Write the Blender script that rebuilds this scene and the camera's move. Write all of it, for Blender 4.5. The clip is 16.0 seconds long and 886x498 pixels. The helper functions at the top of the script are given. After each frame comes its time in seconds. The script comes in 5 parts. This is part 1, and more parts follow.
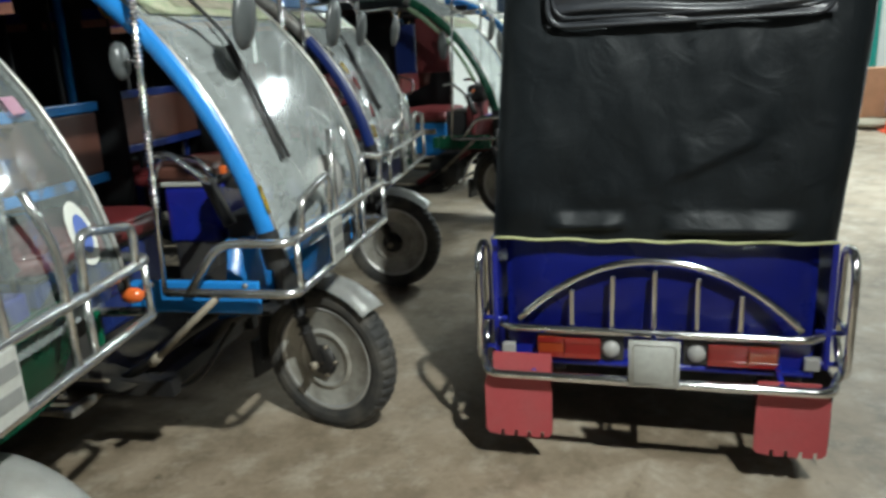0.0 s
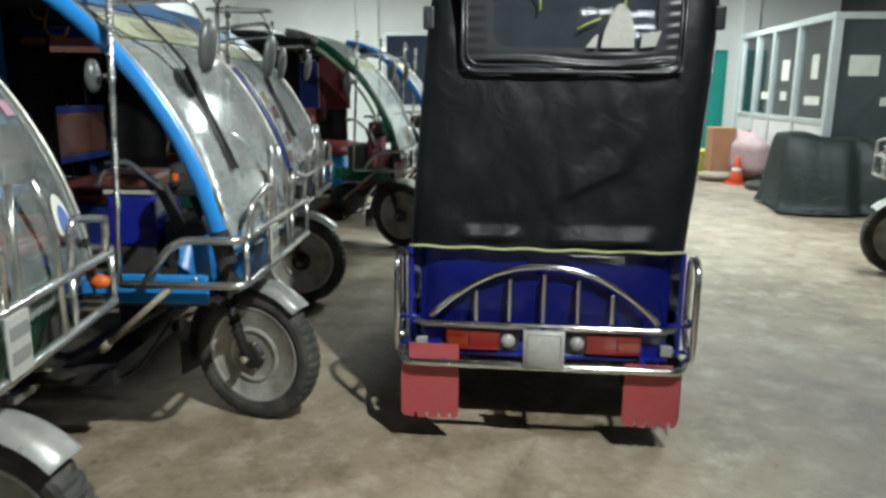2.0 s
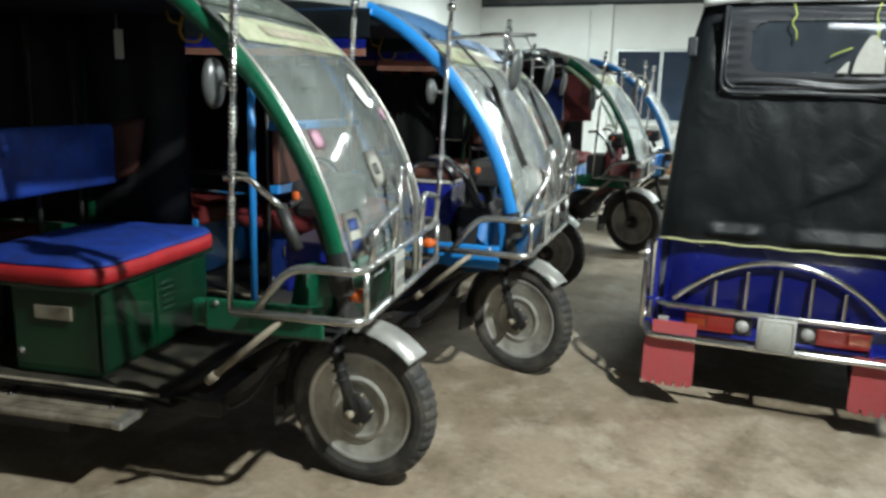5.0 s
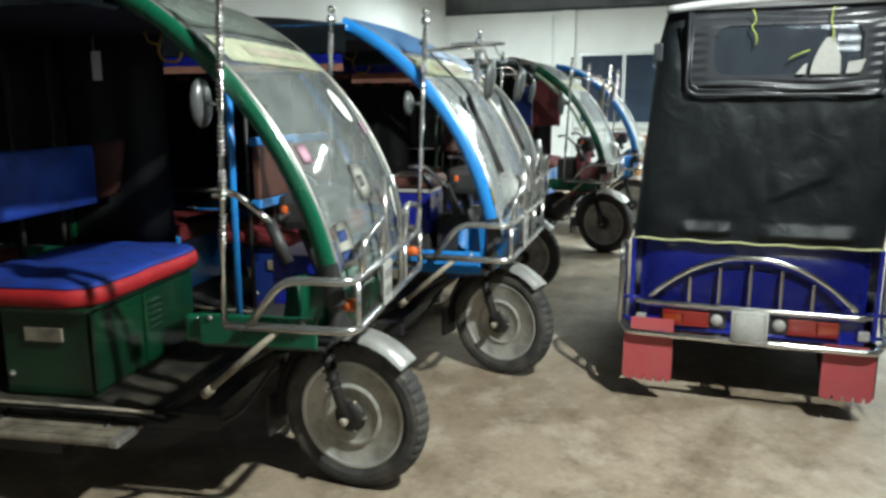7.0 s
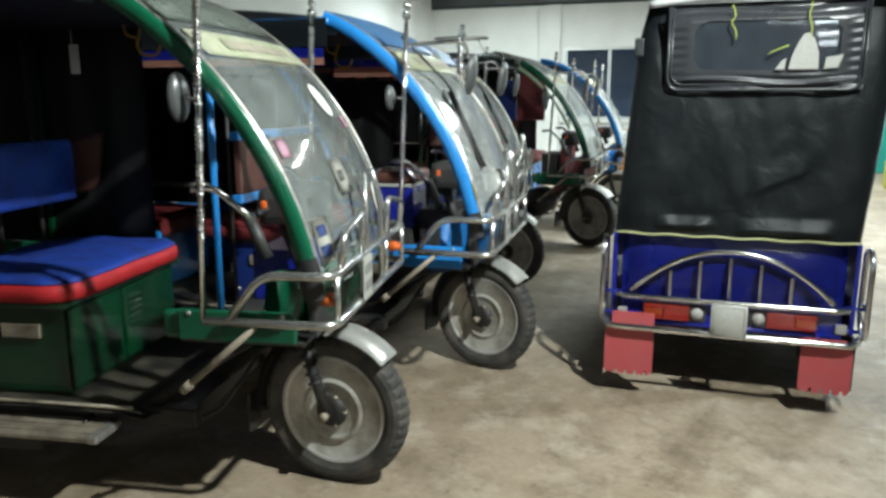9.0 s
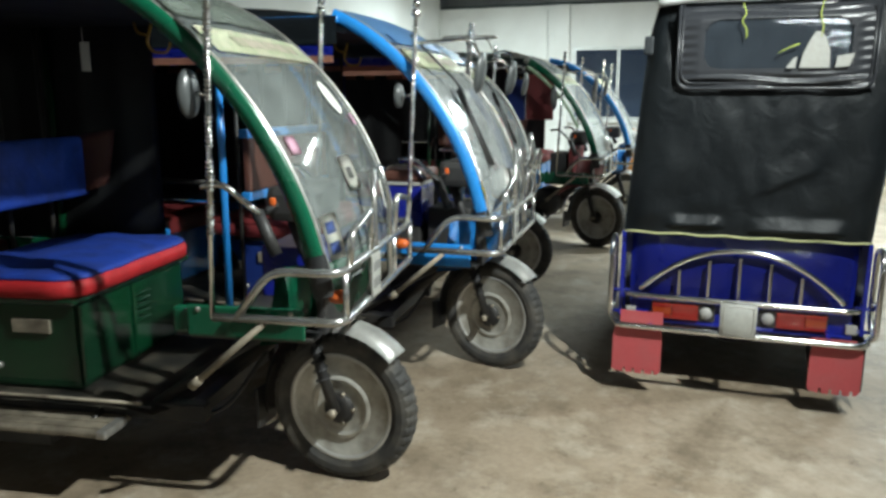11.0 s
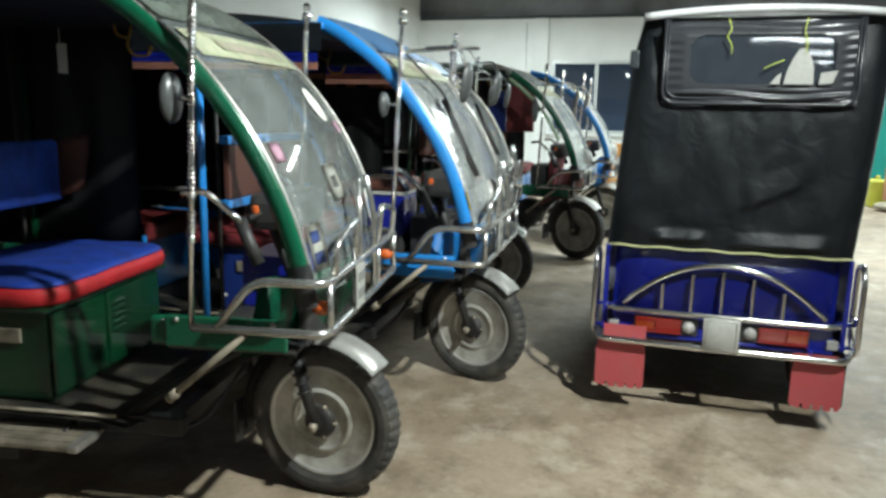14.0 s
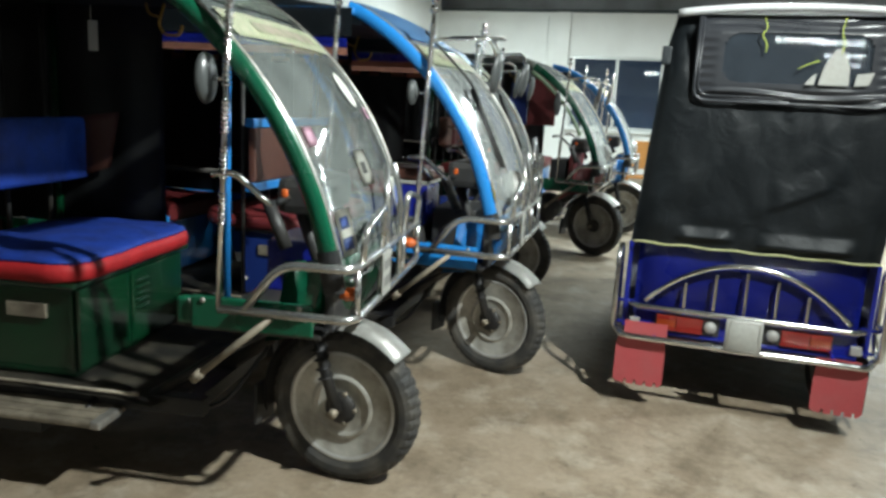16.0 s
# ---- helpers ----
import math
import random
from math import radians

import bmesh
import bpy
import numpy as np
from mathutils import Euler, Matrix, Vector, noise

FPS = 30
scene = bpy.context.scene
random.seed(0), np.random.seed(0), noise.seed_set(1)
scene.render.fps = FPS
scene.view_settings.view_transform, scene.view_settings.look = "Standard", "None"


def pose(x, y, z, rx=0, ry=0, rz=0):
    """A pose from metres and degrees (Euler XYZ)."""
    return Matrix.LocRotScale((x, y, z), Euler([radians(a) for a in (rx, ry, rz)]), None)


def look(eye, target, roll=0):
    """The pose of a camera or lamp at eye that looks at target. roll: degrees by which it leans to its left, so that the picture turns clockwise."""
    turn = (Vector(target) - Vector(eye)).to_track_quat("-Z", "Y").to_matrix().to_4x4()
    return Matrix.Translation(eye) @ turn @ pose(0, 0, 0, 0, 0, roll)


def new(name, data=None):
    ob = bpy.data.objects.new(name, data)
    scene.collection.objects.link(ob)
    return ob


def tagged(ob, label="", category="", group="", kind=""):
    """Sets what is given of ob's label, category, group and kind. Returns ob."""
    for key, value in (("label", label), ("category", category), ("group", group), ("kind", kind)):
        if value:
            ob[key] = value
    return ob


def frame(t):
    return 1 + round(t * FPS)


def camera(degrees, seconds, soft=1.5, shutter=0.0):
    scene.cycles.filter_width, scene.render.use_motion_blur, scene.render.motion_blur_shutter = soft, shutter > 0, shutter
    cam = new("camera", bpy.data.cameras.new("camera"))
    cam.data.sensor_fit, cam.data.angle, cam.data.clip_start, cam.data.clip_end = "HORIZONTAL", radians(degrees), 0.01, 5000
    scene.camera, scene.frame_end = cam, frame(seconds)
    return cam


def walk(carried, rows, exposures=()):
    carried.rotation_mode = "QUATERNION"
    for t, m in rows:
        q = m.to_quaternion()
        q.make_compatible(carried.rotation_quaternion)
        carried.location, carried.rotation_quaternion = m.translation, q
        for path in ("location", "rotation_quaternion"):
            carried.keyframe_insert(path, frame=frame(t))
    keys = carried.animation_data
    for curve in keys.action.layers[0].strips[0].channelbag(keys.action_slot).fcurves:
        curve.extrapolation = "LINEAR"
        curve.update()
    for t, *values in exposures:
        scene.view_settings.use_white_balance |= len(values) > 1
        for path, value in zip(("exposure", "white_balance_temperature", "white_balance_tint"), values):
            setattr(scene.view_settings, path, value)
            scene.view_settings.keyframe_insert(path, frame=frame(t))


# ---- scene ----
cam = camera(61.9, 16.0, soft=3.0, shutter=0.4)
PATH = [
    (0, (-0.045, -2.25, 1.34), (-0.561, -0.392, 0.811), -3.0),
    (0.5, (-0.137, -2.3, 1.313), (-0.393, -0.375, 0.836), -0.0),
    (1, (-0.198, -2.401, 1.309), (-0.214, -0.458, 0.833), 0.2),
    (1.5, (-0.213, -2.504, 1.322), (-0.304, -0.556, 0.878), -0.8),
    (2, (-0.112, -2.682, 1.318), (-0.306, -0.737, 0.892), 0.5),
    (2.5, (-0.086, -2.795, 1.341), (-0.401, -0.854, 0.979), -1.3),
    (3, (-0.163, -2.93, 1.334), (-0.717, -1.035, 1.013), 0.1),
    (3.5, (-0.203, -3.094, 1.319), (-0.809, -1.238, 0.885), 1.3),
    (4, (-0.164, -3.208, 1.317), (-0.877, -1.384, 0.914), 2.3),
    (6.5, (-0.241, -3.423, 1.337), (-0.94, -1.593, 0.936), 0.2),
    (7, (-0.211, -3.429, 1.337), (-0.87, -1.58, 0.955), -0.2),
    (7.5, (-0.209, -3.435, 1.337), (-0.858, -1.58, 0.967), -0.1),
    (8, (-0.207, -3.434, 1.336), (-0.863, -1.584, 0.95), 0.5),
    (8.5, (-0.191, -3.428, 1.336), (-0.82, -1.57, 0.949), -0.1),
    (9, (-0.188, -3.423, 1.338), (-0.814, -1.565, 0.941), -0.1),
    (11.5, (-0.191, -3.425, 1.328), (-0.84, -1.575, 0.932), -0.0),
    (12, (-0.177, -3.423, 1.332), (-0.805, -1.564, 0.944), -0.7),
    (12.5, (-0.188, -3.421, 1.334), (-0.815, -1.558, 0.968), 0.1),
    (13, (-0.2, -3.429, 1.332), (-0.821, -1.557, 1.0), 0.2),
    (13.5, (-0.226, -3.423, 1.331), (-0.882, -1.567, 0.979), 0.2),
    (14, (-0.236, -3.4, 1.324), (-0.82, -1.523, 0.956), 1.1),
    (14.5, (-0.257, -3.384, 1.325), (-0.807, -1.496, 0.96), 2.2),
    (15, (-0.276, -3.386, 1.323), (-0.818, -1.494, 0.967), 3.1),
    (15.5, (-0.288, -3.395, 1.319), (-0.859, -1.515, 0.944), 3.0),
    (16, (-0.292, -3.406, 1.314), (-0.9, -1.541, 0.923), 3.0),
]
EXPOSURES = [(0.0, 0.33), (2.5, 0.26), (3.0, 0.15), (4.0, 0.38), (7.0, 0.64), (14.5, 0.58), (16.0, 0.57)]
walk(cam, [(t, look(eye, target, roll)) for t, eye, target, roll in PATH], EXPOSURES)


# ---------------------------------------------------------------- world and lamps
world = bpy.data.worlds.new("night")
scene.world = world
world.use_nodes = True
world.node_tree.nodes["Background"].inputs["Color"].default_value = (0.02, 0.025, 0.04, 1)
world.node_tree.nodes["Background"].inputs["Strength"].default_value = 0.3

TUBE_Z = 3.35
# tubes out of view; some are added to brighten the floor and walls
TUBES = [  # x, y, watts; the last ones glow by themselves only
    (2.9, 3.6, 140), (2.4, 9.2, 140), (-3.4, 8.8, 150), (0.4, 5.2, 150), (1.2, -9.5, 8),
    (2.05, -18.4, 0), (3.1, -19.0, 0), (3.9, -23.3, 0), (4.55, -27.8, 0), (-2.6, -14.5, 0),
]
BULB = (0.88, -1.96, 3.12, 620)  # x, y, z, watts
BULB_AIM = (-1.7, -0.6, 0.5)


# ---------------------------------------------------------------- materials
def nodes_of(name):
    m = bpy.data.materials.new(name)
    m.use_nodes = True
    nt = m.node_tree
    return m, nt, nt.nodes["Principled BSDF"]


def mat(name, color, rough=0.5, metal=0.0, vary=0.12, scale=6.0, grain=60.0, bump=0.08, dirt=None, dirt_amount=0.3, coat=0.0, spec=0.5, wrinkle=0.0):
    """Painted, moulded or woven surface with large stains, fine grain and relief."""
    m, nt, bsdf = nodes_of(name)
    tex = nt.nodes.new("ShaderNodeTexCoord")
    big = nt.nodes.new("ShaderNodeTexNoise")
    big.inputs["Scale"].default_value, big.inputs["Detail"].default_value = scale, 6
    fine = nt.nodes.new("ShaderNodeTexNoise")
    fine.inputs["Scale"].default_value, fine.inputs["Detail"].default_value = grain, 4
    nt.links.new(tex.outputs["Object"], big.inputs["Vector"])
    nt.links.new(tex.outputs["Object"], fine.inputs["Vector"])
    ramp = nt.nodes.new("ShaderNodeMapRange")
    ramp.inputs["From Min"].default_value, ramp.inputs["From Max"].default_value = 0.42, 0.72
    nt.links.new(big.outputs["Fac"], ramp.inputs["Value"])
    mix = nt.nodes.new("ShaderNodeMixRGB")
    dark = dirt if dirt else tuple(c * 0.55 for c in color)
    mix.inputs[1].default_value, mix.inputs[2].default_value = (*color, 1), (*dark, 1)
    k = nt.nodes.new("ShaderNodeMath")
    k.operation = "MULTIPLY"
    k.inputs[1].default_value = dirt_amount
    nt.links.new(ramp.outputs["Result"], k.inputs[0])
    nt.links.new(k.outputs[0], mix.inputs[0])
    mix2 = nt.nodes.new("ShaderNodeMixRGB")
    mix2.blend_type = "MULTIPLY"
    mix2.inputs[0].default_value = vary * 2
    nt.links.new(mix.outputs[0], mix2.inputs[1])
    nt.links.new(fine.outputs["Fac"], mix2.inputs[2])
    nt.links.new(mix2.outputs[0], bsdf.inputs["Base Color"])
    rr = nt.nodes.new("ShaderNodeMapRange")
    rr.inputs["To Min"].default_value, rr.inputs["To Max"].default_value = max(0.02, rough - 0.08), min(1, rough + 0.14)
    nt.links.new(big.outputs["Fac"], rr.inputs["Value"])
    nt.links.new(rr.outputs["Result"], bsdf.inputs["Roughness"])
    bsdf.inputs["Metallic"].default_value = metal
    bsdf.inputs["Coat Weight"].default_value = coat
    bsdf.inputs["Specular IOR Level"].default_value = spec
    bp = nt.nodes.new("ShaderNodeBump")
    bp.inputs["Strength"].default_value, bp.inputs["Distance"].default_value = bump, 0.004
    nt.links.new(fine.outputs["Fac"], bp.inputs["Height"])
    if wrinkle:
        fold = nt.nodes.new("ShaderNodeTexNoise")
        fold.inputs["Scale"].default_value, fold.inputs["Detail"].default_value, fold.inputs["Distortion"].default_value = 7.0, 7, 1.8
        nt.links.new(tex.outputs["Object"], fold.inputs["Vector"])
        bw = nt.nodes.new("ShaderNodeBump")
        bw.inputs["Strength"].default_value, bw.inputs["Distance"].default_value = wrinkle, 0.02
        nt.links.new(fold.outputs["Fac"], bw.inputs["Height"])
        nt.links.new(bw.outputs["Normal"], bp.inputs["Normal"])
    nt.links.new(bp.outputs["Normal"], bsdf.inputs["Normal"])
    return m


def glass_mat(name, tint, dirt=0.1, film_color=(0.55, 0.6, 0.58), gloss_rough=0.06, ior=1.5):
    """Thin sheet: clear with a film of dust, on visors and PVC also reflected haze, mirror-like at a slant."""
    m, nt, bsdf = nodes_of(name)
    nt.nodes.remove(bsdf)
    out = nt.nodes["Material Output"]
    tr = nt.nodes.new("ShaderNodeBsdfTransparent")
    tr.inputs["Color"].default_value = (*tint, 1)
    gl = nt.nodes.new("ShaderNodeBsdfGlossy")
    gl.inputs["Roughness"].default_value = gloss_rough
    fr = nt.nodes.new("ShaderNodeFresnel")
    fr.inputs["IOR"].default_value = ior
    df = nt.nodes.new("ShaderNodeBsdfDiffuse")
    df.inputs["Color"].default_value = (*film_color, 1)
    tex = nt.nodes.new("ShaderNodeTexCoord")
    nz = nt.nodes.new("ShaderNodeTexNoise")
    nz.inputs["Scale"].default_value, nz.inputs["Detail"].default_value = 7.0, 8
    nt.links.new(tex.outputs["Object"], nz.inputs["Vector"])
    mr = nt.nodes.new("ShaderNodeMapRange")
    mr.inputs["From Min"].default_value, mr.inputs["From Max"].default_value = 0.3, 0.75
    mr.inputs["To Min"].default_value, mr.inputs["To Max"].default_value = dirt * 0.75, dirt * 1.3
    nt.links.new(nz.outputs["Fac"], mr.inputs["Value"])
    m1, m2 = nt.nodes.new("ShaderNodeMixShader"), nt.nodes.new("ShaderNodeMixShader")
    nt.links.new(mr.outputs["Result"], m1.inputs[0])
    nt.links.new(tr.outputs[0], m1.inputs[1])
    nt.links.new(df.outputs[0], m1.inputs[2])
    nt.links.new(fr.outputs[0], m2.inputs[0])
    nt.links.new(m1.outputs[0], m2.inputs[1])
    nt.links.new(gl.outputs[0], m2.inputs[2])
    nt.links.new(m2.outputs[0], out.inputs["Surface"])
    return m


def glow_mat(name, color, strength):
    m, nt, bsdf = nodes_of(name)
    bsdf.inputs["Base Color"].default_value = (*color, 1)
    bsdf.inputs["Emission Color"].default_value = (*color, 1)
    bsdf.inputs["Emission Strength"].default_value = strength
    return m


def floor_mat():
    m, nt, bsdf = nodes_of("worn_concrete")
    tex = nt.nodes.new("ShaderNodeTexCoord")

    def nz(scale, detail, rough=0.6):
        n = nt.nodes.new("ShaderNodeTexNoise")
        n.inputs["Scale"].default_value, n.inputs["Detail"].default_value, n.inputs["Roughness"].default_value = scale, detail, rough
        nt.links.new(tex.outputs["Object"], n.inputs["Vector"])
        return n

    def ramp(src, stops):
        r = nt.nodes.new("ShaderNodeValToRGB")
        r.color_ramp.elements[0].position, r.color_ramp.elements[0].color = stops[0][0], (*stops[0][1], 1)
        r.color_ramp.elements[1].position, r.color_ramp.elements[1].color = stops[-1][0], (*stops[-1][1], 1)
        for p, c in stops[1:-1]:
            e = r.color_ramp.elements.new(p)
            e.color = (*c, 1)
        nt.links.new(src, r.inputs[0])
        return r

    def mult(a, b, f):
        x = nt.nodes.new("ShaderNodeMixRGB")
        x.blend_type = "MULTIPLY"
        x.inputs[0].default_value = f
        nt.links.new(a, x.inputs[1])
        nt.links.new(b, x.inputs[2])
        return x.outputs[0]

    a, b, c, d = nz(0.7, 6), nz(3.4, 10, 0.68), nz(38, 6), nz(9, 8, 0.7)
    base = ramp(a.outputs["Fac"], [(0.3, (0.195, 0.148, 0.098)), (0.5, (0.30, 0.237, 0.170)), (0.70, (0.40, 0.332, 0.255))])
    blot = ramp(b.outputs["Fac"], [(0.36, (0.42, 0.40, 0.36)), (0.50, (0.84, 0.83, 0.80)), (0.58, (1, 1, 1)), (0.72, (1, 1, 1))])
    fine = ramp(c.outputs["Fac"], [(0.3, (0.74, 0.74, 0.74)), (0.6, (1, 1, 1))])
    spots = ramp(d.outputs["Fac"], [(0.32, (0.42, 0.40, 0.36)), (0.4, (1, 1, 1)), (0.9, (1, 1, 1))])
    col = mult(base.outputs[0], blot.outputs[0], 0.8)
    col = mult(col, fine.outputs[0], 0.55)
    col = mult(col, spots.outputs[0], 0.7)
    e = nz(4.3, 9, 0.7)
    worn = ramp(e.outputs["Fac"], [(0.50, (0, 0, 0)), (0.62, (0.55, 0.55, 0.55)), (0.76, (0.85, 0.85, 0.85))])
    pale = nt.nodes.new("ShaderNodeMixRGB")
    nt.links.new(worn.outputs[0], pale.inputs[0])
    nt.links.new(col, pale.inputs[1])
    chalk = mult(ramp(d.outputs["Fac"], [(0.3, (0.30, 0.25, 0.185)), (0.6, (0.47, 0.41, 0.325))]).outputs[0], fine.outputs[0], 0.6)
    nt.links.new(chalk, pale.inputs[2])
    col = pale.outputs[0]
    nt.links.new(col, bsdf.inputs["Base Color"])
    rr = nt.nodes.new("ShaderNodeMapRange")
    rr.inputs["To Min"].default_value, rr.inputs["To Max"].default_value = 0.38, 0.85
    nt.links.new(b.outputs["Fac"], rr.inputs["Value"])
    nt.links.new(rr.outputs["Result"], bsdf.inputs["Roughness"])
    bp = nt.nodes.new("ShaderNodeBump")
    bp.inputs["Strength"].default_value, bp.inputs["Distance"].default_value = 0.25, 0.006
    nt.links.new(c.outputs["Fac"], bp.inputs["Height"])
    nt.links.new(bp.outputs["Normal"], bsdf.inputs["Normal"])
    return m


